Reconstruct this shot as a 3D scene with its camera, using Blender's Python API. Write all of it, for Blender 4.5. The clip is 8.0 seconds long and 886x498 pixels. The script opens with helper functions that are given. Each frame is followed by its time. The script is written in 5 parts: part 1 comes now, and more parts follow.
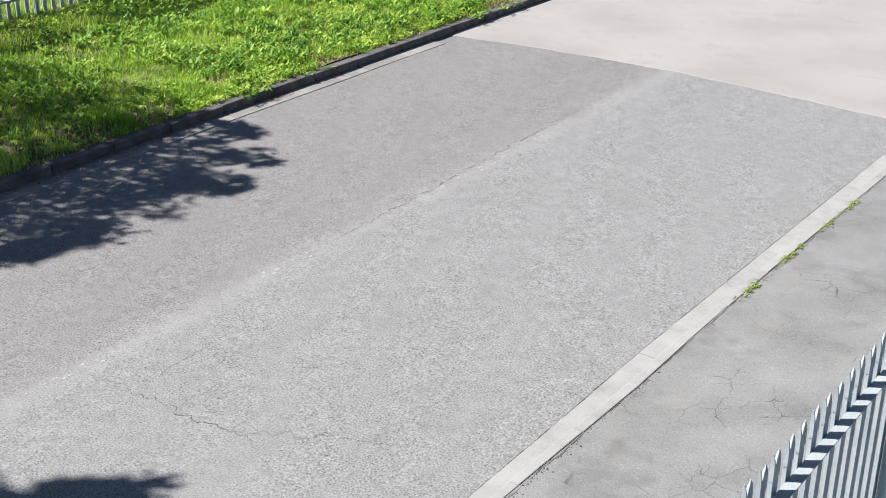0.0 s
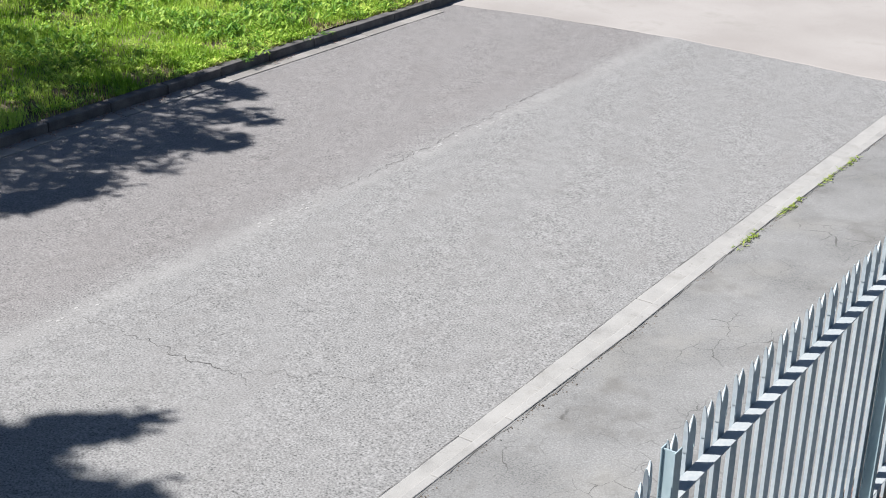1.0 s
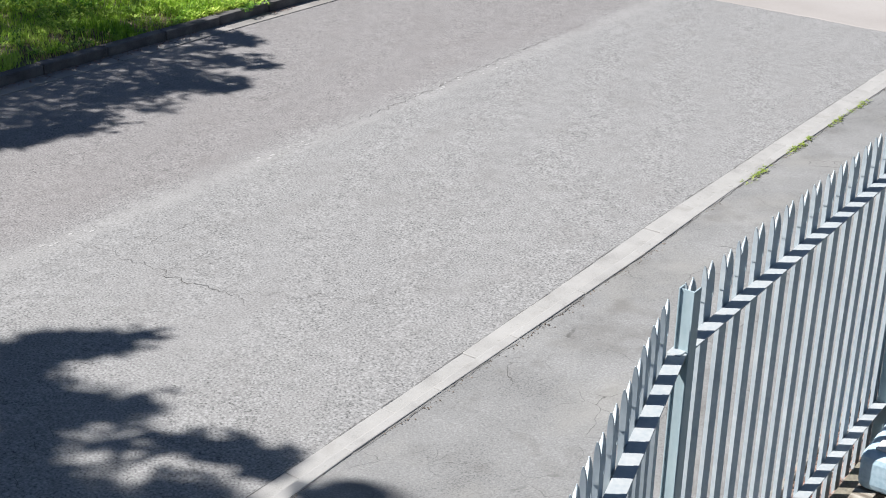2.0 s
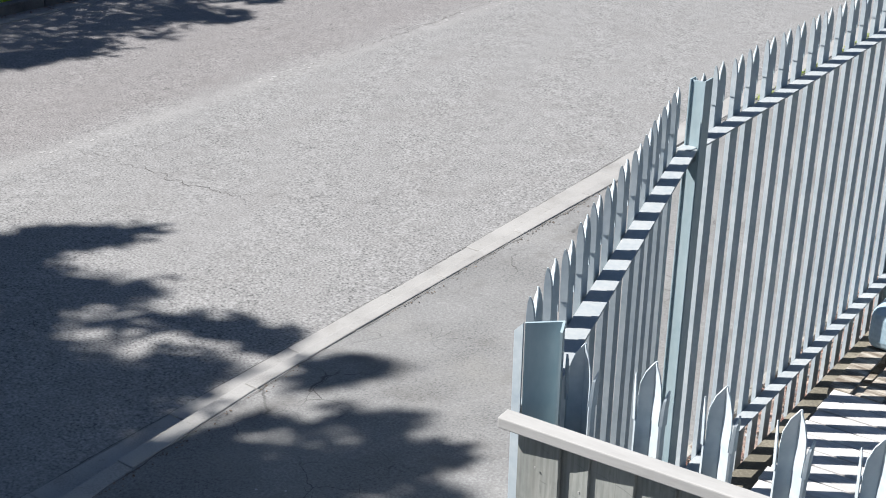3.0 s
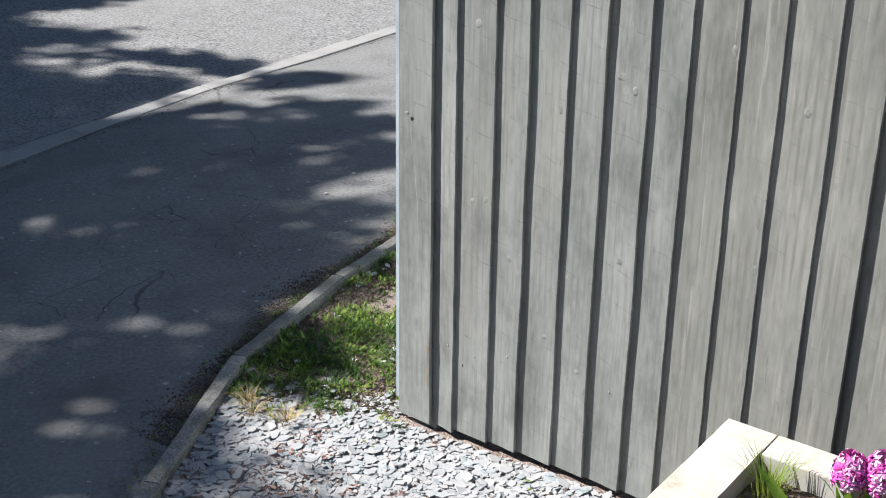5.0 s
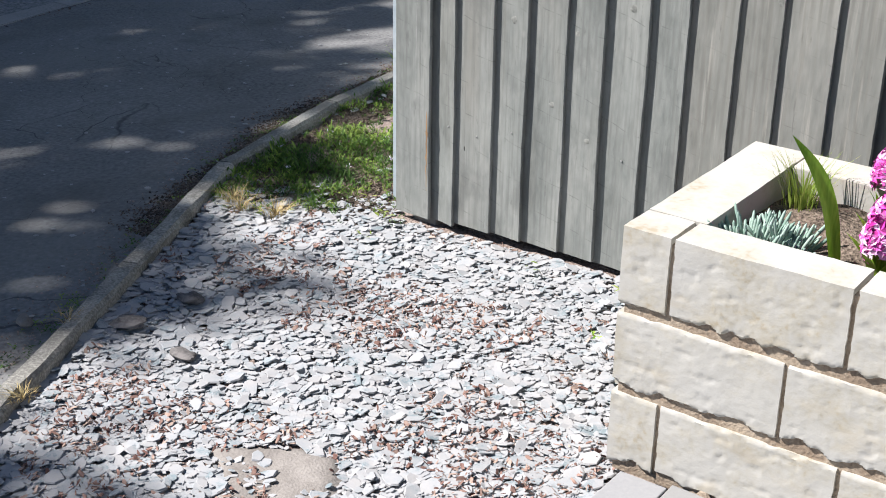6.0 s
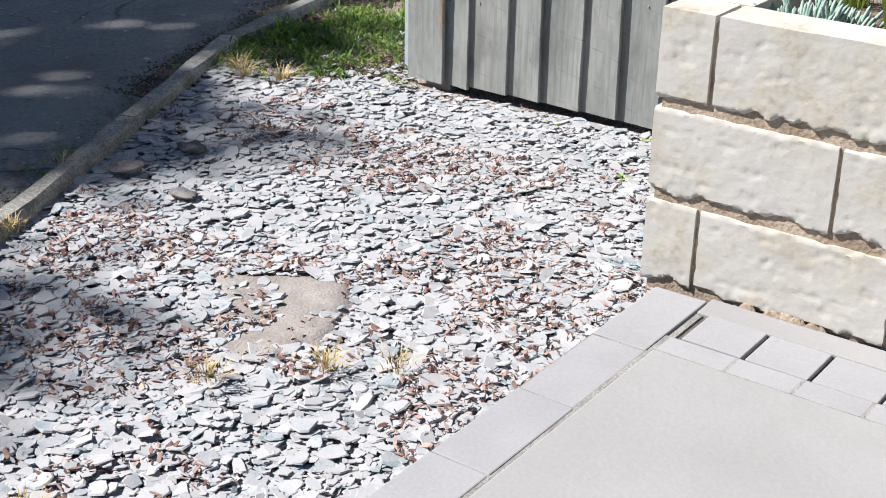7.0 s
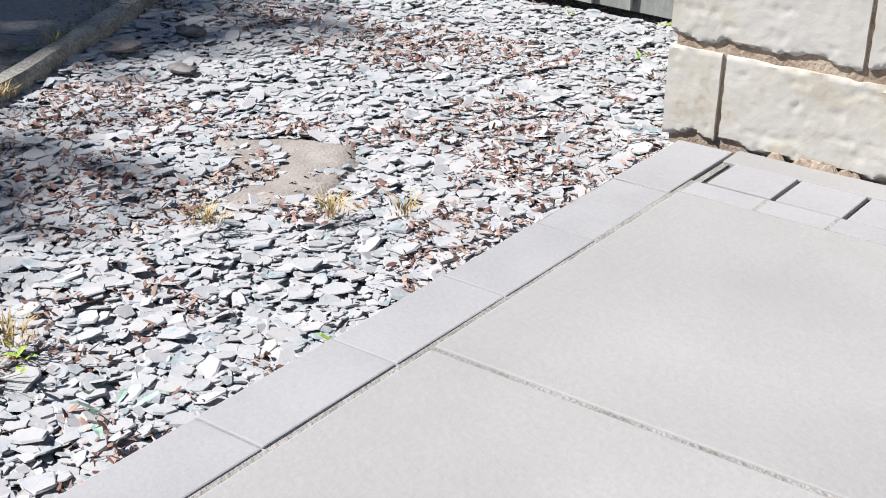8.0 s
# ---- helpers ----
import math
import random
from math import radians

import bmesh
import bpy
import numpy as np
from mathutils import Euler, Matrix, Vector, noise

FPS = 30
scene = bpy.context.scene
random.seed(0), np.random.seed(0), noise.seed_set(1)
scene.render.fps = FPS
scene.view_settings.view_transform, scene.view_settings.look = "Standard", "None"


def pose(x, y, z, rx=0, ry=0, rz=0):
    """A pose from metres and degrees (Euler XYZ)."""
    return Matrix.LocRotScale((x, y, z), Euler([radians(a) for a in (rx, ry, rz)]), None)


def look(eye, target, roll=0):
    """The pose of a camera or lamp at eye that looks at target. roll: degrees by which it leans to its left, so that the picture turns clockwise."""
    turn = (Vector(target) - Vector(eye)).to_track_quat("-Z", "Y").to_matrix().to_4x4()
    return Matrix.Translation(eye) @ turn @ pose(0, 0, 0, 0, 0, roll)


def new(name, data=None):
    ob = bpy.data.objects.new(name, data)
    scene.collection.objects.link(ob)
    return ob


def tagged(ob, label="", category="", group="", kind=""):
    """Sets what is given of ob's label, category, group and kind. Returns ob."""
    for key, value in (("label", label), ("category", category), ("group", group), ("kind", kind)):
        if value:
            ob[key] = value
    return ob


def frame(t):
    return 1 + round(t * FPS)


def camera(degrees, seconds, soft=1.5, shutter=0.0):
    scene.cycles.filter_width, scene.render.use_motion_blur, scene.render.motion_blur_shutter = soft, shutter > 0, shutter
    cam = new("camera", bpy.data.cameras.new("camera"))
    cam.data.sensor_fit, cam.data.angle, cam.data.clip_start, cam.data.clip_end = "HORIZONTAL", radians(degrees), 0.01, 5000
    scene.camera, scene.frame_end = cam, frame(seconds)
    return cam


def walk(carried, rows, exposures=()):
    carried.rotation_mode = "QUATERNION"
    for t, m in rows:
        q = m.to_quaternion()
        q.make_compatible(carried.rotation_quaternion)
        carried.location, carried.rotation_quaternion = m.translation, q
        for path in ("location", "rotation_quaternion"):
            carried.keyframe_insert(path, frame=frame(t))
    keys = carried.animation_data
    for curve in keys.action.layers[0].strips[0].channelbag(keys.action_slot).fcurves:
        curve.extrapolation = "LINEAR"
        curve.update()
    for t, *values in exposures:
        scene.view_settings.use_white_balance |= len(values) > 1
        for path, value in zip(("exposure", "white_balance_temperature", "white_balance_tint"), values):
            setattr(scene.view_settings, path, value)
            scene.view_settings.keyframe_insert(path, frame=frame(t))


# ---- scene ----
PATH = [
    (0, 0.0000, 0.0000, 5.2302, 65.933, -0.771, 35.661),
    (0.5, 0.0845, -0.0325, 5.0261, 65.954, -0.689, 35.747),
    (1, 0.1348, -0.0633, 4.7705, 65.941, -0.678, 35.797),
    (1.2, 0.1439, -0.0713, 4.6474, 65.943, -0.689, 35.806),
    (2.3, 0.1263, -0.0807, 3.8870, 65.998, -0.780, 35.872),
    (2.5, 0.1546, -0.1259, 3.7405, 66.001, -0.794, 35.887),
    (3, 0.2487, -0.2504, 3.3931, 66.055, -0.806, 35.942),
    (3.5, 0.4036, -0.4124, 3.0566, 66.025, -0.793, 36.016),
    (4, 0.6300, -0.5725, 2.7378, 66.011, -0.830, 35.972),
    (4.5, 0.8358, -0.6306, 2.3660, 66.043, -0.755, 36.129),
    (5, 0.9270, -0.6642, 2.0025, 65.885, -0.717, 36.179),
    (5.2, 0.9413, -0.6701, 1.8480, 65.783, -0.751, 36.129),
    (6.3, 0.9237, -0.6740, 1.2579, 65.795, -0.841, 36.083),
    (6.5, 0.9123, -0.6737, 1.1771, 65.781, -0.880, 36.097),
    (7, 0.8946, -0.6684, 1.0152, 65.675, -0.950, 36.169),
    (7.5, 0.8824, -0.6628, 0.8773, 65.572, -0.976, 36.230),
    (8, 0.8815, -0.6655, 0.7649, 65.452, -0.979, 36.312),
]
cam = camera(36.42, 8.0, soft=1.0)
walk(cam, [(t, pose(x, y, z, rx, ry, rz)) for t, x, y, z, rx, ry, rz in PATH],
     [(0.0, 1.12, 6500, 10), (5.0, 1.12, 6500, 10), (6.5, 1.10, 6480, 12.5), (8.0, 1.08, 6470, 12)])

# ---- light ----
SUN_AZ = (-0.839, -0.544)
SUN_EL = 48.0
world = bpy.data.worlds.new("world")
scene.world = world
world.use_nodes = True
wn = world.node_tree
sky = wn.nodes.new("ShaderNodeTexSky")
sky.sky_type = "NISHITA"
sky.sun_disc = False
sky.ozone_density = 4.0
sky.dust_density = 0.4
sky.sun_elevation = radians(SUN_EL)
sky.sun_rotation = math.atan2(SUN_AZ[0], SUN_AZ[1])
wn.nodes["Background"].inputs["Strength"].default_value = 0.034
wn.links.new(sky.outputs["Color"], wn.nodes["Background"].inputs["Color"])
sun_data = bpy.data.lights.new("sun", "SUN")
sun_data.energy, sun_data.angle, sun_data.color = 4.45, radians(0.55), (1.0, 0.975, 0.94)
sun = new("sun", sun_data)
sun.matrix_world = look((SUN_AZ[0] * 30, SUN_AZ[1] * 30, 30 * math.tan(radians(SUN_EL))), (0, 0, 0))
SHADE = (-SUN_AZ[0] / math.tan(radians(SUN_EL)), -SUN_AZ[1] / math.tan(radians(SUN_EL)))  # ground shift per metre of height


# ---- materials ----
def material(name, stops, scale=4.0, fine=60.0, fine_mix=0.35, rough=0.85, metal=0.0, bump=0.3, bump_scale=None,
             stretch=(1, 1, 1), island=0.0, objrand=0.0, spec=0.3, bump_dist=0.004, detail=6.0, coat=0.0):
    """Two scales of noise over a colour ramp, with relief from the fine one."""
    m = bpy.data.materials.new(name)
    m.use_nodes = True
    nt = m.node_tree
    N, L = nt.nodes, nt.links
    b = N["Principled BSDF"]
    b.inputs["Roughness"].default_value = rough
    b.inputs["Metallic"].default_value = metal
    b.inputs["Specular IOR Level"].default_value = spec
    tc = N.new("ShaderNodeTexCoord")
    mp = N.new("ShaderNodeMapping")
    mp.inputs["Scale"].default_value = stretch
    L.new(tc.outputs["Object"], mp.inputs["Vector"])
    vec = mp.outputs["Vector"]
    if objrand:
        oi = N.new("ShaderNodeObjectInfo")
        ad = N.new("ShaderNodeVectorMath")
        ad.operation = "MULTIPLY_ADD"
        ad.inputs[1].default_value = (37.0, 17.0, 23.0)
        cmb = N.new("ShaderNodeCombineXYZ")
        for k in range(3):
            L.new(oi.outputs["Random"], cmb.inputs[k])
        L.new(cmb.outputs[0], ad.inputs[0])
        L.new(vec, ad.inputs[2])
        vec = ad.outputs[0]
    n1 = N.new("ShaderNodeTexNoise")
    n1.inputs["Scale"].default_value, n1.inputs["Detail"].default_value = scale, detail
    n2 = N.new("ShaderNodeTexNoise")
    n2.inputs["Scale"].default_value, n2.inputs["Detail"].default_value = fine, 3.0
    for n in (n1, n2):
        L.new(vec, n.inputs["Vector"])
    mix = N.new("ShaderNodeMix")
    mix.data_type = "FLOAT"
    mix.inputs["Factor"].default_value = fine_mix
    L.new(n1.outputs["Fac"], mix.inputs["A"])
    L.new(n2.outputs["Fac"], mix.inputs["B"])
    st = N.new("ShaderNodeMapRange")
    st.inputs["From Min"].default_value, st.inputs["From Max"].default_value = 0.32, 0.68
    L.new(mix.outputs["Result"], st.inputs["Value"])
    out = st.outputs["Result"]
    for amount, node, sock in ((island, "ShaderNodeNewGeometry", "Random Per Island"), (objrand, "ShaderNodeObjectInfo", "Random")):
        if amount:
            g = N.new(node)
            mr = N.new("ShaderNodeMath")
            mr.operation = "MULTIPLY_ADD"
            mr.inputs[1].default_value, mr.inputs[2].default_value = amount, -amount / 2
            L.new(g.outputs[sock], mr.inputs[0])
            am = N.new("ShaderNodeMath")
            am.operation = "ADD"
            L.new(out, am.inputs[0])
            L.new(mr.outputs[0], am.inputs[1])
            out = am.outputs[0]
    ramp = N.new("ShaderNodeValToRGB")
    el = ramp.color_ramp.elements
    el[0].position, el[0].color = stops[0][0], (*stops[0][1], 1)
    el[1].position, el[1].color = stops[-1][0], (*stops[-1][1], 1)
    for p, c in stops[1:-1]:
        e = el.new(p)
        e.color = (*c, 1)
    L.new(out, ramp.inputs["Fac"])
    L.new(ramp.outputs["Color"], b.inputs["Base Color"])
    if bump:
        bp = N.new("ShaderNodeBump")
        bp.inputs["Strength"].default_value, bp.inputs["Distance"].default_value = bump, bump_dist
        src = n2
        if bump_scale:
            src = N.new("ShaderNodeTexNoise")
            src.inputs["Scale"].default_value, src.inputs["Detail"].default_value = bump_scale, 4.0
            L.new(vec, src.inputs["Vector"])
        L.new(src.outputs["Fac"], bp.inputs["Height"])
        L.new(bp.outputs["Normal"], b.inputs["Normal"])
    return m


def tint_over(m, colour, scale, lo, hi, amount=1.0, stretch=(1, 1, 1)):
    """Lays stains of one colour over a material where a broad noise is high."""
    nt = m.node_tree
    N, L = nt.nodes, nt.links
    b = N["Principled BSDF"]
    old = b.inputs["Base Color"].links[0].from_socket
    tc = N.new("ShaderNodeTexCoord")
    mp = N.new("ShaderNodeMapping")
    mp.inputs["Scale"].default_value = stretch
    L.new(tc.outputs["Object"], mp.inputs["Vector"])
    n = N.new("ShaderNodeTexNoise")
    n.inputs["Scale"].default_value, n.inputs["Detail"].default_value = scale, 7.0
    n.inputs["Roughness"].default_value = 0.62
    L.new(mp.outputs["Vector"], n.inputs["Vector"])
    r = N.new("ShaderNodeMapRange")
    r.inputs["From Min"].default_value, r.inputs["From Max"].default_value, r.inputs["To Max"].default_value = lo, hi, amount
    L.new(n.outputs["Fac"], r.inputs["Value"])
    mx = N.new("ShaderNodeMix")
    mx.data_type = "RGBA"
    L.new(r.outputs["Result"], mx.inputs["Factor"])
    L.new(old, mx.inputs["A"])
    mx.inputs["B"].default_value = (*colour, 1)
    L.new(mx.outputs["Result"], b.inputs["Base Color"])
    return m


def grey(v, r=0.0, b=0.0):
    return (v + r, v, v + b)


M_ASPHALT = material("weathered_asphalt", [(0.0, grey(0.07)), (0.28, grey(0.178)), (0.6, grey(0.238, 0.003)), (1.0, grey(0.33))],
                     scale=9.0, fine=62.0, fine_mix=0.84, bump=0.55, bump_dist=0.005, rough=0.9, detail=3.0)
tint_over(M_ASPHALT, (0.07, 0.068, 0.067), 38.0, 0.62, 0.68, 0.75)
tint_over(M_ASPHALT, (0.15, 0.146, 0.143), 5.5, 0.57, 0.70, 0.35, (1, 0.7, 1))
tint_over(M_ASPHALT, (0.19, 0.183, 0.18), 2.3, 0.50, 0.70, 0.35, (1, 0.5, 1))
tint_over(M_ASPHALT, (0.255, 0.252, 0.252), 0.8, 0.48, 0.80, 0.35, (1, 0.35, 1))


def lane_tone(m):
    """The far lane is older and browner; a worn paler band runs along the joint between the lanes."""
    nt = m.node_tree
    N, L = nt.nodes, nt.links
    b = N["Principled BSDF"]
    old = b.inputs["Base Color"].links[0].from_socket
    tc = N.new("ShaderNodeTexCoord")
    xyz = N.new("ShaderNodeSeparateXYZ")
    L.new(tc.outputs["Object"], xyz.inputs[0])
    v = N.new("ShaderNodeMath")
    v.operation = "MULTIPLY_ADD"
    v.inputs[1].default_value = 0.02
    L.new(xyz.outputs["Y"], v.inputs[0])
    L.new(xyz.outputs["X"], v.inputs[2])
    nz = N.new("ShaderNodeTexNoise")
    nz.inputs["Scale"].default_value, nz.inputs["Detail"].default_value = 1.4, 6.0
    L.new(tc.outputs["Object"], nz.inputs["Vector"])
    w = N.new("ShaderNodeMath")
    w.operation = "MULTIPLY_ADD"
    w.inputs[1].default_value = 0.5
    L.new(nz.outputs["Fac"], w.inputs[0])
    L.new(v.outputs[0], w.inputs[2])
    far = N.new("ShaderNodeMapRange")
    far.interpolation_type = "SMOOTHSTEP"
    far.inputs["From Min"].default_value, far.inputs["From Max"].default_value = -7.40, -8.15
    far.inputs["To Max"].default_value = 0.72
    L.new(w.outputs[0], far.inputs["Value"])
    mul = N.new("ShaderNodeMix")
    mul.data_type, mul.blend_type = "RGBA", "MULTIPLY"
    L.new(far.outputs[0], mul.inputs["Factor"])
    L.new(old, mul.inputs["A"])
    mul.inputs["B"].default_value = (0.84, 0.80, 0.80, 1)
    off = N.new("ShaderNodeMath")
    off.operation = "ADD"
    off.inputs[1].default_value = 7.88
    L.new(v.outputs[0], off.inputs[0])
    ab = N.new("ShaderNodeMath")
    ab.operation = "ABSOLUTE"
    L.new(off.outputs[0], ab.inputs[0])
    band = N.new("ShaderNodeMapRange")
    band.interpolation_type = "SMOOTHSTEP"
    band.inputs["From Min"].default_value, band.inputs["From Max"].default_value, band.inputs["To Min"].default_value, band.inputs["To Max"].default_value = 0.02, 0.22, 0.55, 0.0
    L.new(ab.outputs[0], band.inputs["Value"])
    gate = N.new("ShaderNodeMath")
    gate.operation = "MULTIPLY"
    L.new(band.outputs[0], gate.inputs[0])
    L.new(nz.outputs["Fac"], gate.inputs[1])
    mx = N.new("ShaderNodeMix")
    mx.data_type = "RGBA"
    L.new(gate.outputs[0], mx.inputs["Factor"])
    L.new(mul.outputs["Result"], mx.inputs["A"])
    mx.inputs["B"].default_value = (0.30, 0.295, 0.29, 1)
    L.new(mx.outputs["Result"], b.inputs["Base Color"])


lane_tone(M_ASPHALT)
M_PATH = material("footpath_asphalt", [(0.0, grey(0.10)), (0.3, grey(0.165)), (0.6, grey(0.197)), (1.0, grey(0.26))],
                  scale=1.6, fine=75.0, fine_mix=0.60, bump=0.6, bump_dist=0.005, rough=0.9)
tint_over(M_PATH, (0.31, 0.30, 0.28), 60.0, 0.68, 0.72, 0.6)
tint_over(M_PATH, (0.235, 0.229, 0.216), 1.3, 0.5, 0.72, 0.6)
def crazing(m, colour, scale, width, lo, hi, amount):
    """Hairline cracks along the borders of warped cells, in patches."""
    nt = m.node_tree
    N, L = nt.nodes, nt.links
    b = N["Principled BSDF"]
    old = b.inputs["Base Color"].links[0].from_socket
    tc = N.new("ShaderNodeTexCoord")
    wob = N.new("ShaderNodeTexNoise")
    wob.inputs["Scale"].default_value, wob.inputs["Detail"].default_value = scale * 1.6, 5.0
    L.new(tc.outputs["Object"], wob.inputs["Vector"])
    add = N.new("ShaderNodeVectorMath")
    add.operation = "MULTIPLY_ADD"
    add.inputs[1].default_value = (0.55 / scale, 0.55 / scale, 0)
    L.new(wob.outputs["Color"], add.inputs[0])
    L.new(tc.outputs["Object"], add.inputs[2])
    flat = N.new("ShaderNodeVectorMath")
    flat.operation = "MULTIPLY"
    flat.inputs[1].default_value = (1, 1, 0)
    L.new(add.outputs[0], flat.inputs[0])
    vo = N.new("ShaderNodeTexVoronoi")
    vo.feature = "DISTANCE_TO_EDGE"
    vo.inputs["Scale"].default_value = scale
    L.new(flat.outputs[0], vo.inputs["Vector"])
    ln = N.new("ShaderNodeMapRange")
    ln.inputs["From Min"].default_value, ln.inputs["From Max"].default_value = width * scale, 0.3 * width * scale
    L.new(vo.outputs["Distance"], ln.inputs["Value"])
    ms = N.new("ShaderNodeTexNoise")
    ms.inputs["Scale"].default_value, ms.inputs["Detail"].default_value = scale * 0.5, 4.0
    L.new(tc.outputs["Object"], ms.inputs["Vector"])
    mr = N.new("ShaderNodeMapRange")
    mr.inputs["From Min"].default_value, mr.inputs["From Max"].default_value, mr.inputs["To Max"].default_value = lo, hi, amount
    L.new(ms.outputs["Fac"], mr.inputs["Value"])
    mu = N.new("ShaderNodeMath")
    mu.operation = "MULTIPLY"
    L.new(ln.outputs[0], mu.inputs[0])
    L.new(mr.outputs[0], mu.inputs[1])
    mx = N.new("ShaderNodeMix")
    mx.data_type = "RGBA"
    L.new(mu.outputs[0], mx.inputs["Factor"])
    L.new(old, mx.inputs["A"])
    mx.inputs["B"].default_value = (*colour, 1)
    L.new(mx.outputs["Result"], b.inputs["Base Color"])


tint_over(M_PATH, (0.12, 0.115, 0.11), 2.2, 0.52, 0.68, 0.6)
crazing(M_PATH, (0.05, 0.048, 0.046), 3.4, 0.0040, 0.50, 0.62, 0.75)
crazing(M_ASPHALT, (0.09, 0.088, 0.086), 0.9, 0.006, 0.52, 0.66, 0.4)
M_CONCROAD = material("concrete_road", [(0.2, (0.278, 0.258, 0.246)), (0.8, (0.332, 0.312, 0.300))], scale=0.6, fine=50, fine_mix=0.3, bump=0.2)
tint_over(M_CONCROAD, (0.21, 0.20, 0.18), 1.2, 0.56, 0.72, 0.5)
M_KERB = material("kerb_concrete", [(0.0, (0.23, 0.225, 0.22)), (0.35, (0.295, 0.29, 0.283)), (1.0, (0.345, 0.338, 0.33))],
                  scale=4, fine=110, fine_mix=0.4, bump=0.4, objrand=0.15)
tint_over(M_KERB, (0.19, 0.18, 0.165), 3.0, 0.56, 0.74, 0.5)
tint_over(M_KERB, (0.13, 0.12, 0.105), 18.0, 0.62, 0.72, 0.5)
# the deep shade on the far kerb's road face is put into this colour
M_FARKERB = material("shaded_kerb_concrete", [(0.1, (0.06, 0.056, 0.058)), (0.9, (0.15, 0.142, 0.14))], scale=5, fine=90, bump=0.5, objrand=0.2)
M_CHANNEL = material("dirty_channel_concrete", [(0.1, (0.19, 0.18, 0.172)), (0.9, (0.295, 0.28, 0.268))], scale=3, fine=80, bump=0.4, objrand=0.25)
M_EDGING = material("edging_concrete", [(0.25, (0.17, 0.165, 0.15)), (0.55, (0.30, 0.29, 0.265)), (0.8, (0.40, 0.39, 0.36))],
                    scale=9, fine=160, fine_mix=0.45, bump=0.6, objrand=0.2)
M_SOIL = material("bare_soil", [(0.25, (0.055, 0.042, 0.032)), (0.5, (0.13, 0.10, 0.078)), (0.75, (0.24, 0.19, 0.15))],
                  scale=9, fine=130, fine_mix=0.5, bump=0.9, bump_dist=0.012, rough=0.95)
M_BED = material("reddish_bed_soil", [(0.2, (0.17, 0.128, 0.112)), (0.5, (0.29, 0.225, 0.195)), (0.8, (0.39, 0.32, 0.285))],
                 scale=11, fine=150, fine_mix=0.55, bump=0.9, bump_dist=0.010, rough=0.95)
M_VERGE = material("verge_soil", [(0.3, (0.045, 0.05, 0.022)), (0.55, (0.11, 0.095, 0.058)), (0.75, (0.23, 0.195, 0.125))],
                   scale=2.0, fine=60, bump=0.8, bump_dist=0.02, rough=0.95)
M_SAND = material("sandy_mortar", [(0.1, (0.20, 0.18, 0.165)), (0.9, (0.31, 0.285, 0.265))], scale=14, fine=180, bump=0.6, rough=0.95)
M_YARD = material("yard_concrete", [(0.3, (0.13, 0.12, 0.095)), (0.7, (0.23, 0.21, 0.17))], scale=3, fine=90, bump=0.3)
# pale stops carry the overexposed sunlit look, teal ones the shaded look
M_SLATE = material("slate_chip", [(0.0, (0.22, 0.265, 0.285)), (0.25, (0.325, 0.34, 0.355)), (0.6, (0.362, 0.362, 0.370)), (0.95, (0.382, 0.374, 0.374))],
                   scale=30, fine=220, fine_mix=0.3, bump=0.4, bump_dist=0.0015, island=0.45, rough=0.75, spec=0.3)
M_STONE = material("field_stone", [(0.3, (0.11, 0.102, 0.10)), (0.7, (0.20, 0.185, 0.18))], scale=12, fine=120, bump=0.5)
M_LITTER = material("dead_leaf", [(0.15, (0.13, 0.065, 0.055)), (0.5, (0.27, 0.165, 0.135)), (0.85, (0.40, 0.30, 0.25))], scale=20, fine=90, bump=0.1, island=0.7)
M_STRAW = material("dry_grass", [(0.2, (0.28, 0.20, 0.08)), (0.8, (0.52, 0.42, 0.22))], scale=20, fine=90, bump=0.0, island=0.6)
M_SLAB = material("paving_slab", [(0.1, (0.27, 0.267, 0.264)), (0.6, (0.298, 0.295, 0.292)), (0.9, (0.318, 0.315, 0.312))], scale=2.5, fine=140, fine_mix=0.25, bump=0.15, objrand=0.08)
tint_over(M_SLAB, (0.25, 0.245, 0.24), 3.2, 0.52, 0.70, 0.45)
M_SETT = material("block_paver", [(0.1, (0.268, 0.268, 0.274)), (0.9, (0.312, 0.312, 0.318))], scale=7, fine=170, fine_mix=0.4, bump=0.12, objrand=0.12)
M_JOINT = material("jointing_mortar", [(0.1, (0.17, 0.163, 0.152)), (0.8, (0.29, 0.28, 0.265))], scale=20, fine=200, bump=0.6, bump_dist=0.006)
M_BLOCK = material("cast_stone", [(0.0, (0.38, 0.33, 0.25)), (0.22, (0.435, 0.41, 0.355)), (0.5, (0.46, 0.445, 0.41)), (1.0, (0.475, 0.465, 0.44))],
                   scale=11, fine=95, fine_mix=0.3, bump=0.35, bump_scale=110, bump_dist=0.002, objrand=0.05, rough=0.95, spec=0.1)
tint_over(M_BLOCK, (0.43, 0.365, 0.26), 9.0, 0.56, 0.70, 0.38, (1, 1, 1.8))
M_MORTAR = material("sandy_joint", [(0.3, (0.25, 0.19, 0.14)), (0.7, (0.40, 0.325, 0.25))], scale=18, fine=150, bump=0.6)
M_BOARD = material("weathered_board", [(0.0, (0.135, 0.145, 0.136)), (0.3, (0.196, 0.209, 0.198)), (0.6, (0.245, 0.256, 0.242)), (1.0, (0.315, 0.322, 0.303))],
                   scale=2.2, fine=20, fine_mix=0.32, stretch=(4, 4, 1.1), bump=0.25, bump_scale=45, bump_dist=0.002, objrand=0.25, rough=0.85)
tint_over(M_BOARD, (0.25, 0.238, 0.21), 1.8, 0.50, 0.72, 0.6, (4, 4, 0.35))
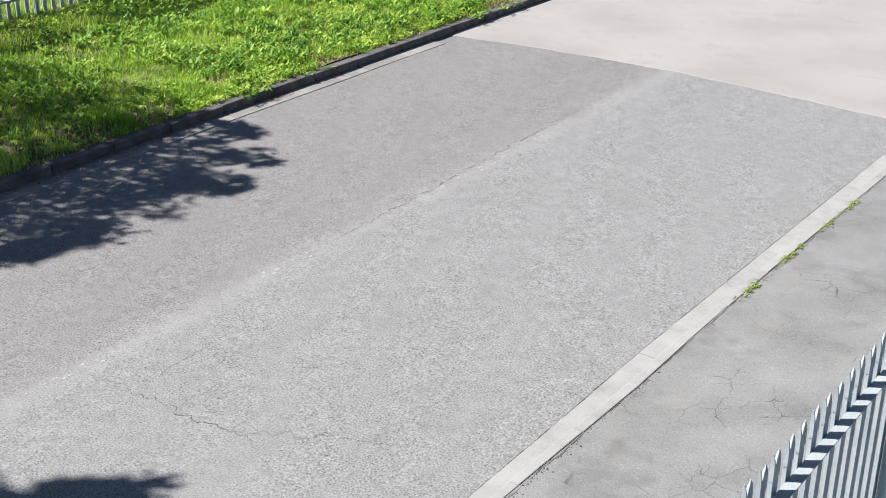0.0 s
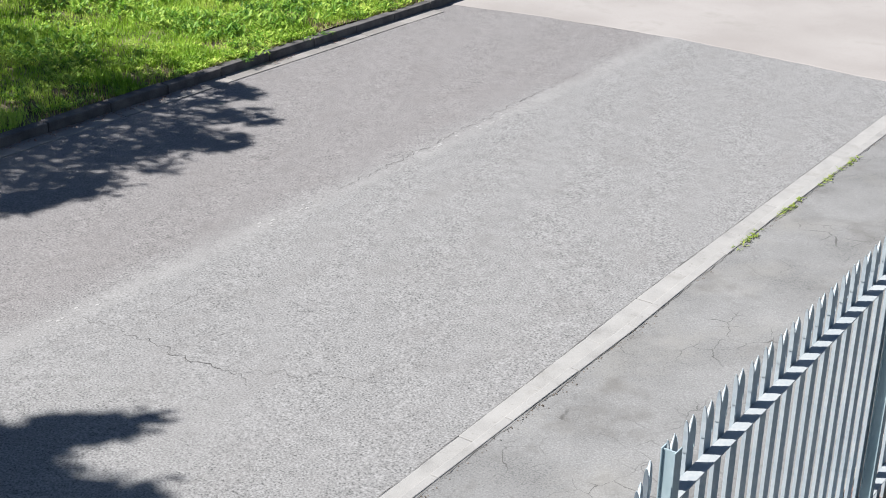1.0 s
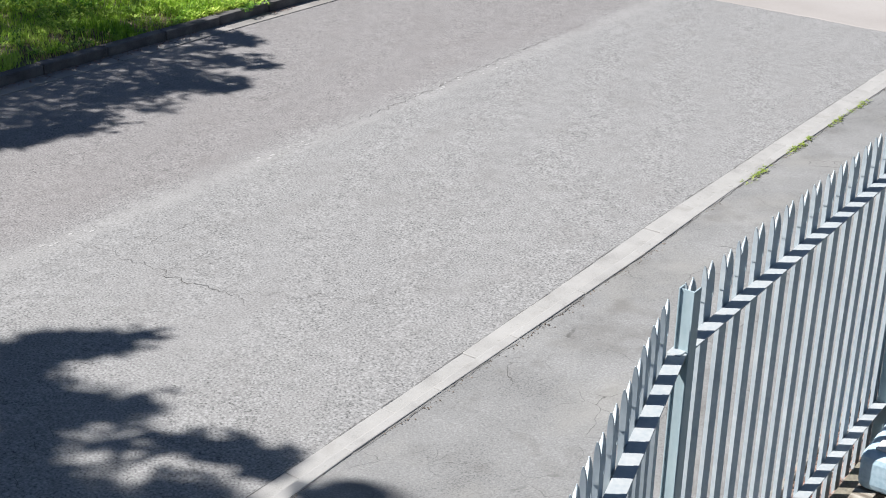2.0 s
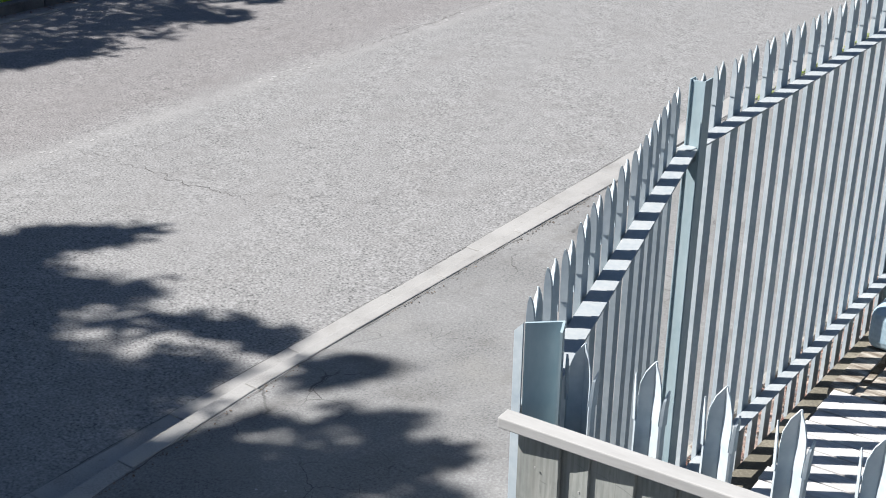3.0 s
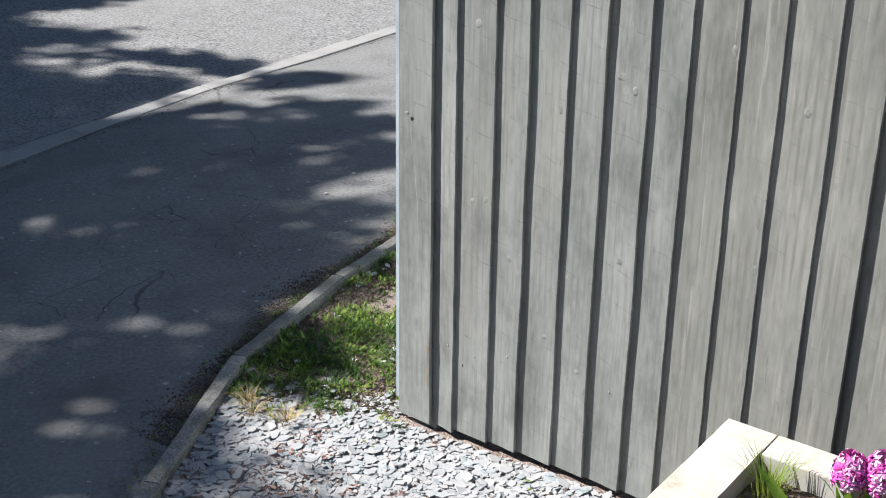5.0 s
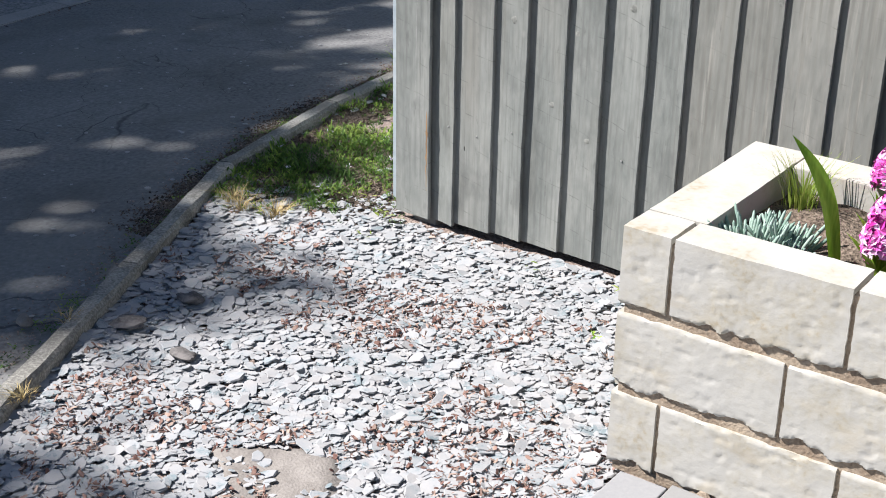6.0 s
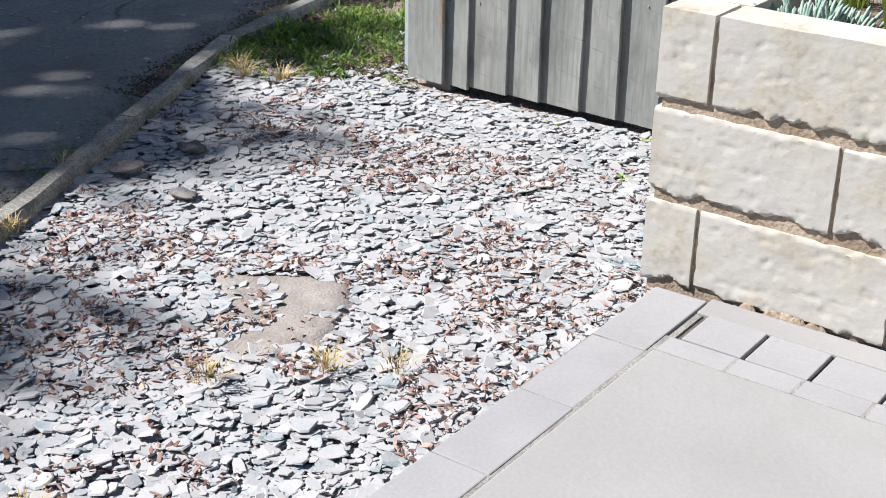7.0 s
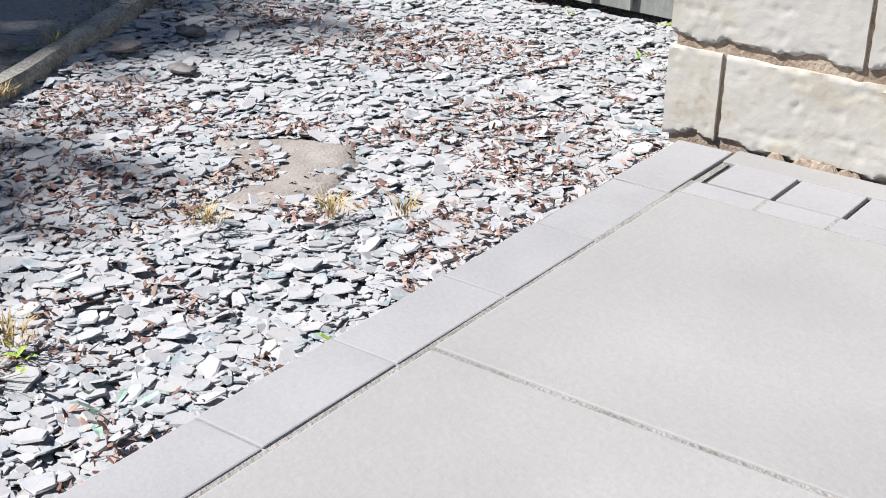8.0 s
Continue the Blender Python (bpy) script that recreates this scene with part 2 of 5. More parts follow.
tint_over(M_BOARD, (0.285, 0.298, 0.282), 2.4, 0.52, 0.66, 0.6, (4, 4, 1.0))
tint_over(M_BOARD, (0.125, 0.13, 0.126), 4.2, 0.54, 0.68, 0.62, (2.0, 2.0, 1.0))
tint_over(M_BOARD, (0.11, 0.115, 0.11), 30.0, 0.62, 0.70, 0.45, (2.2, 2.2, 0.6))
tint_over(M_BOARD, (0.13, 0.13, 0.125), 9.0, 0.64, 0.70, 0.35, (7, 7, 0.4))


def saw_lines(m, colour, period, tilt):
    """Fine broken saw marks that cross each board at a slant."""
    nt = m.node_tree
    N, L = nt.nodes, nt.links
    b = N["Principled BSDF"]
    old = b.inputs["Base Color"].links[0].from_socket
    tc = N.new("ShaderNodeTexCoord")
    xyz = N.new("ShaderNodeSeparateXYZ")
    L.new(tc.outputs["Object"], xyz.inputs[0])
    oi = N.new("ShaderNodeObjectInfo")
    wob = N.new("ShaderNodeTexNoise")
    wob.inputs["Scale"].default_value, wob.inputs["Detail"].default_value = 5.0, 2.0
    L.new(tc.outputs["Object"], wob.inputs["Vector"])
    slope = N.new("ShaderNodeMath")
    slope.operation = "MULTIPLY_ADD"
    slope.inputs[1].default_value = tilt
    L.new(xyz.outputs["X"], slope.inputs[0])
    L.new(xyz.outputs["Z"], slope.inputs[2])
    bend = N.new("ShaderNodeMath")
    bend.operation = "MULTIPLY_ADD"
    bend.inputs[1].default_value = 0.05
    L.new(wob.outputs["Fac"], bend.inputs[0])
    L.new(slope.outputs[0], bend.inputs[2])
    scaled = N.new("ShaderNodeMath")
    scaled.operation = "MULTIPLY_ADD"
    scaled.inputs[1].default_value = 1.0 / period
    L.new(bend.outputs[0], scaled.inputs[0])
    off = N.new("ShaderNodeMath")
    off.operation = "MULTIPLY"
    off.inputs[1].default_value = 9.0
    L.new(oi.outputs["Random"], off.inputs[0])
    L.new(off.outputs[0], scaled.inputs[2])
    fr = N.new("ShaderNodeMath")
    fr.operation = "FRACT"
    L.new(scaled.outputs[0], fr.inputs[0])
    ln = N.new("ShaderNodeMapRange")
    ln.inputs["From Min"].default_value, ln.inputs["From Max"].default_value = 0.030, 0.008
    L.new(fr.outputs[0], ln.inputs["Value"])
    brk = N.new("ShaderNodeTexNoise")
    brk.inputs["Scale"].default_value, brk.inputs["Detail"].default_value = 38.0, 3.0
    L.new(tc.outputs["Object"], brk.inputs["Vector"])
    mr = N.new("ShaderNodeMapRange")
    mr.inputs["From Min"].default_value, mr.inputs["From Max"].default_value, mr.inputs["To Max"].default_value = 0.44, 0.62, 0.7
    L.new(brk.outputs["Fac"], mr.inputs["Value"])
    mu = N.new("ShaderNodeMath")
    mu.operation = "MULTIPLY"
    L.new(ln.outputs[0], mu.inputs[0])
    L.new(mr.outputs[0], mu.inputs[1])
    mx = N.new("ShaderNodeMix")
    mx.data_type = "RGBA"
    L.new(mu.outputs[0], mx.inputs["Factor"])
    L.new(old, mx.inputs["A"])
    mx.inputs["B"].default_value = (*colour, 1)
    L.new(mx.outputs["Result"], b.inputs["Base Color"])


tint_over(M_BOARD, (0.14, 0.145, 0.135), 9.0, 0.52, 0.64, 0.40, (16, 16, 0.35))
saw_lines(M_BOARD, (0.11, 0.115, 0.11), 0.085, 0.22)


def figure(m, colour, scale, amount):
    """Growth rings: thin wavering lines that run up the board."""
    nt = m.node_tree
    N, L = nt.nodes, nt.links
    b = N["Principled BSDF"]
    old = b.inputs["Base Color"].links[0].from_socket
    tc, oi = N.new("ShaderNodeTexCoord"), N.new("ShaderNodeObjectInfo")
    mp = N.new("ShaderNodeMapping")
    mp.inputs["Scale"].default_value = (1.0, 1.0, 0.10)
    L.new(tc.outputs["Object"], mp.inputs["Vector"])
    off = N.new("ShaderNodeVectorMath")
    off.operation = "MULTIPLY_ADD"
    off.inputs[1].default_value = (0.0, 0.0, 3.0)
    cmb = N.new("ShaderNodeCombineXYZ")
    L.new(oi.outputs["Random"], cmb.inputs[2])
    L.new(cmb.outputs[0], off.inputs[0])
    L.new(mp.outputs["Vector"], off.inputs[2])
    wv = N.new("ShaderNodeTexWave")
    wv.wave_type, wv.bands_direction = "BANDS", "X"
    wv.inputs["Scale"].default_value, wv.inputs["Distortion"].default_value = scale, 7.0
    wv.inputs["Detail"].default_value, wv.inputs["Detail Scale"].default_value = 3.0, 0.5
    L.new(off.outputs[0], wv.inputs["Vector"])
    ln = N.new("ShaderNodeMapRange")
    ln.inputs["From Min"].default_value, ln.inputs["From Max"].default_value = 0.55, 0.95
    L.new(wv.outputs["Fac"], ln.inputs["Value"])
    nz = N.new("ShaderNodeTexNoise")
    nz.inputs["Scale"].default_value, nz.inputs["Detail"].default_value = 5.0, 4.0
    L.new(tc.outputs["Object"], nz.inputs["Vector"])
    mr = N.new("ShaderNodeMapRange")
    mr.inputs["From Min"].default_value, mr.inputs["From Max"].default_value, mr.inputs["To Max"].default_value = 0.42, 0.62, amount
    L.new(nz.outputs["Fac"], mr.inputs["Value"])
    mu = N.new("ShaderNodeMath")
    mu.operation = "MULTIPLY"
    L.new(ln.outputs[0], mu.inputs[0])
    L.new(mr.outputs[0], mu.inputs[1])
    mx = N.new("ShaderNodeMix")
    mx.data_type = "RGBA"
    L.new(mu.outputs[0], mx.inputs["Factor"])
    L.new(old, mx.inputs["A"])
    mx.inputs["B"].default_value = (*colour, 1)
    L.new(mx.outputs["Result"], b.inputs["Base Color"])


def add_knots(m, colour, scale, stretch, size):
    """Sparse round knots with a darker ring, where cells of a Voronoi pattern have their centres."""
    nt = m.node_tree
    N, L = nt.nodes, nt.links
    b = N["Principled BSDF"]
    old = b.inputs["Base Color"].links[0].from_socket
    tc = N.new("ShaderNodeTexCoord")
    mp = N.new("ShaderNodeMapping")
    mp.inputs["Scale"].default_value = stretch
    L.new(tc.outputs["Object"], mp.inputs["Vector"])
    vo = N.new("ShaderNodeTexVoronoi")
    vo.inputs["Scale"].default_value = scale
    L.new(mp.outputs["Vector"], vo.inputs["Vector"])
    ramp = N.new("ShaderNodeValToRGB")
    e = ramp.color_ramp.elements
    e[0].position, e[0].color = 0.0, (0.35, 0.35, 0.35, 1)
    e[1].position, e[1].color = size * 1.7, (0, 0, 0, 1)
    k = e.new(size)
    k.color = (0.75, 0.75, 0.75, 1)
    L.new(vo.outputs["Distance"], ramp.inputs["Fac"])
    mx = N.new("ShaderNodeMix")
    mx.data_type = "RGBA"
    L.new(ramp.outputs["Color"], mx.inputs["Factor"])
    L.new(old, mx.inputs["A"])
    mx.inputs["B"].default_value = (*colour, 1)
    L.new(mx.outputs["Result"], b.inputs["Base Color"])


figure(M_BOARD, (0.14, 0.145, 0.137), 17.0, 0.34)
add_knots(M_BOARD, (0.285, 0.29, 0.27), 6.5, (1, 1, 0.8), 0.045)
M_TAN = material("bleached_tan_board", [(0.0, (0.135, 0.138, 0.125)), (0.3, (0.198, 0.202, 0.186)), (0.6, (0.245, 0.247, 0.228)), (1.0, (0.32, 0.316, 0.288))],
                 scale=2.2, fine=20, fine_mix=0.34, stretch=(4, 4, 0.9), bump=0.25, bump_scale=45, bump_dist=0.002, objrand=0.25, rough=0.85)
tint_over(M_TAN, (0.24, 0.245, 0.225), 2.4, 0.50, 0.68, 0.7, (4, 4, 0.8))
tint_over(M_TAN, (0.13, 0.125, 0.115), 20.0, 0.62, 0.69, 0.5, (2.6, 2.6, 0.5))
tint_over(M_TAN, (0.42, 0.40, 0.36), 8.0, 0.60, 0.68, 0.5, (7, 7, 0.25))
tint_over(M_TAN, (0.21, 0.20, 0.175), 9.0, 0.52, 0.64, 0.40, (16, 16, 0.35))
figure(M_TAN, (0.15, 0.147, 0.132), 15.0, 0.5)
saw_lines(M_TAN, (0.17, 0.165, 0.15), 0.085, 0.22)
add_knots(M_TAN, (0.24, 0.225, 0.195), 6.0, (1, 1, 0.8), 0.04)
M_CAP = material("bleached_rail", [(0.1, (0.33, 0.325, 0.318)), (0.9, (0.385, 0.38, 0.372))], scale=5, fine=40, fine_mix=0.2, stretch=(1, 5, 5), bump=0.12)
M_STEEL = material("galvanised_steel", [(0.0, (0.40, 0.465, 0.515)), (0.5, (0.49, 0.55, 0.585)), (1.0, (0.585, 0.63, 0.655))],
                   scale=6, fine=45, fine_mix=0.4, bump=0.08, rough=0.6, metal=0.0, objrand=0.15, spec=0.1)
tint_over(M_STEEL, (0.40, 0.48, 0.53), 3.0, 0.5, 0.7, 0.5, (1, 1, 0.5))
M_POST = material("blue_grey_galvanised_post", [(0.1, (0.27, 0.36, 0.40)), (0.9, (0.37, 0.45, 0.48))], scale=5, fine=50, stretch=(1, 1, 0.5), bump=0.08, rough=0.55, spec=0.25)
M_RAIL = material("dull_galvanised_steel", [(0.0, (0.29, 0.33, 0.36)), (0.5, (0.35, 0.375, 0.39)), (1.0, (0.41, 0.425, 0.435))],
                  scale=6, fine=60, fine_mix=0.5, bump=0.1, rough=0.6, metal=0.0, spec=0.2)
M_PALLET = material("pallet_timber", [(0.25, (0.15, 0.125, 0.10)), (0.5, (0.30, 0.27, 0.23)), (0.75, (0.45, 0.42, 0.37))],
                    scale=4, fine=30, stretch=(5, 0.7, 5), bump=0.4, objrand=0.25)
M_WHITEWOOD = material("bleached_timber", [(0.25, (0.42, 0.41, 0.40)), (0.75, (0.62, 0.61, 0.60))], scale=4, fine=30, stretch=(0.7, 5, 5), bump=0.3, objrand=0.15)
M_BLUEBOX = material("pale_blue_plastic", [(0.3, (0.30, 0.42, 0.50)), (0.7, (0.42, 0.54, 0.62))], scale=5, fine=40, bump=0.05, rough=0.4)
M_PAINT = material("worn_road_paint", [(0.1, (0.31, 0.305, 0.30)), (0.9, (0.43, 0.425, 0.42))], scale=12, fine=120, bump=0.4)
M_CRACK = material("crack_filler", [(0.1, (0.06, 0.058, 0.055)), (0.9, (0.12, 0.115, 0.11))], scale=20, fine=90, bump=0.5)
M_GRASS = material("grass_blade", [(0.0, (0.15, 0.30, 0.025)), (0.45, (0.33, 0.52, 0.05)), (0.95, (0.54, 0.66, 0.14))], scale=1.2, fine=30, fine_mix=0.2, bump=0.0, island=0.5, rough=0.6)
M_WEED = material("weed_leaf", [(0.0, (0.035, 0.11, 0.014)), (0.4, (0.14, 0.31, 0.03)), (0.95, (0.44, 0.60, 0.10))], scale=3, fine=60, fine_mix=0.2, bump=0.1, island=0.6, rough=0.55)
M_CLOVER = material("verge_leaf", [(0.0, (0.055, 0.15, 0.018)), (0.4, (0.24, 0.42, 0.04)), (0.95, (0.58, 0.70, 0.14))], scale=2, fine=40, fine_mix=0.2, bump=0.1, island=0.8, rough=0.55)
M_CREEPER = material("creeping_weed", [(0.0, (0.028, 0.065, 0.014)), (0.5, (0.095, 0.19, 0.032)), (0.95, (0.30, 0.41, 0.08))], scale=6, fine=60, fine_mix=0.2, bump=0.1, island=0.6, rough=0.6)
M_LIME = material("lime_leaf", [(0.2, (0.20, 0.29, 0.05)), (0.8, (0.36, 0.42, 0.10))], scale=10, fine=60, bump=0.1, island=0.5, rough=0.5)
M_SUCC = material("grey_green_succulent", [(0.2, (0.20, 0.30, 0.25)), (0.8, (0.38, 0.48, 0.42))], scale=20, fine=80, bump=0.05, objrand=0.5, rough=0.5)
M_STRAP = material("strap_leaf", [(0.2, (0.13, 0.28, 0.02)), (0.8, (0.27, 0.44, 0.05))], scale=6, fine=60, stretch=(6, 6, 0.5), bump=0.1, rough=0.4)
M_PINK = material("pink_petal", [(0.15, (0.55, 0.035, 0.33)), (0.5, (0.74, 0.20, 0.56)), (0.85, (0.84, 0.60, 0.77))], scale=40, fine=120, fine_mix=0.3, bump=0.0, island=0.8, rough=0.6)
M_PETAL = material("pale_mauve_petal", [(0.2, (0.55, 0.50, 0.62)), (0.8, (0.74, 0.70, 0.78))], scale=40, fine=120, bump=0.0, rough=0.6)
M_BARK = material("tree_bark", [(0.3, (0.07, 0.055, 0.04)), (0.7, (0.18, 0.15, 0.11))], scale=5, fine=30, stretch=(3, 3, 0.7), bump=0.8, bump_dist=0.02)
M_LEAF = material("tree_leaf", [(0.2, (0.03, 0.07, 0.012)), (0.8, (0.08, 0.15, 0.03))], scale=3, fine=30, bump=0.0, island=0.5, rough=0.5)
# the blue of skylit shade behind the boards is put into this wood colour
M_BACKWOOD = material("skylit_back_wood", [(0.1, (0.24, 0.255, 0.30)), (0.9, (0.34, 0.355, 0.40))], scale=4, fine=30, stretch=(9, 9, 0.8), bump=0.4, objrand=0.2)


def translucent(m, amount):
    """Leaves let part of the light through."""
    nt = m.node_tree
    b = nt.nodes["Principled BSDF"]
    tr = nt.nodes.new("ShaderNodeBsdfTranslucent")
    nt.links.new(b.inputs["Base Color"].links[0].from_socket, tr.inputs["Color"])
    mx = nt.nodes.new("ShaderNodeMixShader")
    mx.inputs["Fac"].default_value = amount
    nt.links.new(b.outputs["BSDF"], mx.inputs[1])
    nt.links.new(tr.outputs["BSDF"], mx.inputs[2])
    nt.links.new(mx.outputs["Shader"], nt.nodes["Material Output"].inputs["Surface"])


for leaf_mat in (M_GRASS, M_WEED, M_CLOVER, M_CREEPER, M_LIME, M_STRAP):
    translucent(leaf_mat, 0.35)


# ---- mesh helpers ----
def link_mesh(name, bm, mat, parent=None, label="", smooth=False):
    me = bpy.data.meshes.new(name)
    bmesh.ops.recalc_face_normals(bm, faces=bm.faces)
    if smooth:
        for e in bm.edges:
            if len(e.link_faces) == 2 and e.calc_face_angle() > 0.75:
                e.smooth = False
    bm.to_mesh(me)
    bm.free()
    me.materials.append(mat)
    if smooth:
        for p in me.polygons:
            p.use_smooth = True
    ob = new(name, me)
    if parent:
        ob.parent = parent
    if label:
        ob["label"] = label
    return ob


def part(name, bm, mat, parent, label="", smooth=False):
    return link_mesh(name, bm, mat, parent, label, smooth)


def raw(name, verts, faces, mat, parent=None, smooth=False):
    me = bpy.data.meshes.new(name)
    me.from_pydata([tuple(v) for v in verts], [], [tuple(f) for f in faces])
    me.materials.append(mat)
    if smooth:
        for p in me.polygons:
            p.use_smooth = True
    ob = new(name, me)
    if parent:
        ob.parent = parent
    return ob


def share(name, source, m, parent):
    """Another object on the mesh of source."""
    ob = new(name, source.data)
    ob.parent = parent
    ob.matrix_local = m
    return ob


def base(name, m=None, **tags):
    ob = new(name)
    if m is not None:
        ob.matrix_world = m
    return tagged(ob, **tags)


def box(x0, x1, y0, y1, z0, z1, bevel=0.0, bm=None, segments=2):
    bm = bm or bmesh.new()
    r = bmesh.ops.create_cube(bm, size=1.0)
    for v in r["verts"]:
        v.co = Vector(((x0 + x1) / 2 + v.co.x * (x1 - x0), (y0 + y1) / 2 + v.co.y * (y1 - y0), (z0 + z1) / 2 + v.co.z * (z1 - z0)))
    if bevel:
        edges = list({e for v in r["verts"] for e in v.link_edges})
        bmesh.ops.bevel(bm, geom=edges, offset=bevel, segments=segments, profile=0.5, affect="EDGES")
    return bm


def roughen(bm, amount, scale, seed=0.0):
    for v in bm.verts:
        p = v.co * scale + Vector((seed, seed * 1.7, -seed))
        v.co += Vector(noise.noise_vector(p)) * amount
    return bm


def grid(x0, x1, nx, y0, y1, ny, fz, fx=None):
    """A sheet of nx by ny cells whose height is fz(x, y); fx may bend its x by u (0 to 1) and y."""
    verts, faces = [], []
    for j in range(ny + 1):
        y = y0 + (y1 - y0) * j / ny
        for i in range(nx + 1):
            u = i / nx
            x = fx(u, y) if fx else x0 + (x1 - x0) * u
            verts.append((x, y, fz(x, y)))
    for j in range(ny):
        for i in range(nx):
            a = j * (nx + 1) + i
            faces.append((a, a + 1, a + nx + 2, a + nx + 1))
    return verts, faces


def lerp_table(rows, v):
    if v <= rows[0][0]:
        return rows[0][1]
    for (a, p), (b, q) in zip(rows, rows[1:]):
        if v <= b:
            return p + (q - p) * (v - a) / (b - a)
    return rows[-1][1]


# ---- levels of the ground ----
def road_z(x, y):
    return -0.315 - 0.0165 * x - 0.0077 * y


KERB_FRONT = [(-6.0, -4.12), (2.8, -4.412), (3.6, -4.425), (4.4, -4.428), (5.5, -4.44), (6.6, -4.467), (8.4, -4.51), (9.4, -4.54), (11.7, -4.56), (17.0, -4.60)]   # road side of the near channel
KERB_REAR = [(-6.0, -3.55), (2.5, -3.995), (3.2, -4.078), (3.65, -4.098), (4.2, -4.14), (4.7, -4.19), (5.1, -4.222), (6.2, -4.235), (8.8, -4.24), (9.9, -4.275), (11.0, -4.295), (17.0, -4.30)]
KERB_RISE = [(4.25, 0.105), (5.2, 0.052), (20.0, 0.050)]   # the kerb is dropped past the crossing
FAR_FOOT = -11.64


def far_x(y):
    return FAR_FOOT - 0.016 * (y - 9.0)


EDGE_X = [(-3.0, 0.5), (-1.0, -0.32), (-0.3, -0.62), (0.2, -0.86), (0.715, -1.138), (0.86, -1.212), (1.07, -1.318), (1.26, -1.39), (1.44, -1.47),
          (1.71, -1.603), (1.95, -1.712), (2.12, -1.745), (2.33, -1.785), (2.55, -1.82), (2.73, -1.853), (2.9, -1.873), (3.6, -1.92), (5.0, -1.95), (30.0, -1.95)]
EDGE_Z = [(-3.0, 0.0), (1.1, 0.0), (1.8, 0.012), (2.8, 0.012), (4.0, -0.03), (30.0, -0.22)]


def kerb_x(y):
    return lerp_table(KERB_FRONT, y)


def kerb_back(y):
    return lerp_table(KERB_REAR, y)


def edge_x(y):
    return lerp_table(EDGE_X, y)


def edge_z(y):
    return lerp_table(EDGE_Z, y)


def path_z(x, y):
    """The footpath falls from the edging to the back of the kerb."""
    k = (x - kerb_back(y)) / max(0.5, edge_x(y) - kerb_back(y))
    k = min(1.0, max(0.0, k))
    return (road_z(kerb_back(y), y) + lerp_table(KERB_RISE, y) - 0.008) * (1 - k) + (edge_z(y) - 0.018) * k


# ---- setting: ground, road, path ----
COLUMNS = [(-1500.0, 1.0), (-60.0, 1.0), (-37.0, 1.0), (-30.0, -0.6), (-11.9, -0.6), (0.55, -0.6), (0.75, -0.10), (12.0, -0.08), (60.0, -0.1), (1500.0, -0.1)]


def ground_z(x, y):
    """Low under the road and the verge, level with the garden and the yard beside them."""
    return lerp_table(COLUMNS, x)


v, f = grid(0, 9, 9, -1500, 1500, 12, ground_z, lambda u, y: COLUMNS[int(round(u))][0])
tagged(raw("ground", v, f, M_VERGE), "bare grassy earth round the road", "ground", kind="structure")

def seam_x(y):
    return -8.06 - 0.02 * (y - 6.0) + 0.03 * noise.noise((y * 0.8, 0, 1)) + 0.015 * noise.noise((y * 4.0, 0, 2))


def road_skin(x, y):
    return road_z(x, y) + 0.006 * noise.noise((x * 0.7, y * 0.7, 0))


v, f = grid(0, 1, 60, -30, 17.6, 300, road_skin, lambda u, y: far_x(y) - 0.2 + (kerb_x(y) + 0.02 - far_x(y) + 0.2) * u)
road = tagged(raw("road", v, f, M_ASPHALT, smooth=True), "weathered light grey asphalt road with fine cracks", "road", kind="structure")
rng = random.Random(4)


CONC = [(-12.0, 16.6), (-11.5, 16.71), (-10.8, 16.88), (-10.13, 17.03), (-9.96, 17.0), (-9.35, 17.12), (-8.1, 17.25), (-6.4, 17.23), (-5.05, 17.19), (4.5, 17.0)]


def conc_edge(x):
    return lerp_table(CONC, x) + 0.03 * noise.noise((x * 3, 0, 0)) + 0.02 * noise.noise((x * 11, 0, 5))


verts, faces = [], []
n = 140
for j, yy in enumerate((0.0, 0.03, 1.0, 6.0, 20.0, 60.0)):
    for i in range(n + 1):
        x = -11.75 + 16.0 * i / n - (0.02 * yy if i == 0 else 0.0)
        y = conc_edge(x) + yy
        verts.append((x, y, road_z(x, y) + (0.008 if j else 0.001)))
for j in range(5):
    for i in range(n):
        a = j * (n + 1) + i
        faces.append((a, a + 1, a + n + 2, a + n + 1))
tagged(raw("concrete_road", verts, faces, M_CONCROAD), "pale sunlit concrete road surface past the asphalt", "road", kind="structure")

v, f = grid(0, 1, 24, -30, 17.1, 320, lambda x, y: path_z(x, y) + 0.004 * noise.noise((x * 1.3, y * 1.3, 3)),
            lambda u, y: kerb_back(y) - 0.005 + (edge_x(y) - kerb_back(y) + 0.01) * u)
path = tagged(raw("pavement", v, f, M_PATH, smooth=True), "grey patchy asphalt footpath with cracks and stains", "pavement", kind="structure")

# kerb, channel and edging, stone by stone
near_kerb = tagged(new("kerb_near"), "low pale concrete kerb and channel beside the footpath", "kerb", kind="structure")
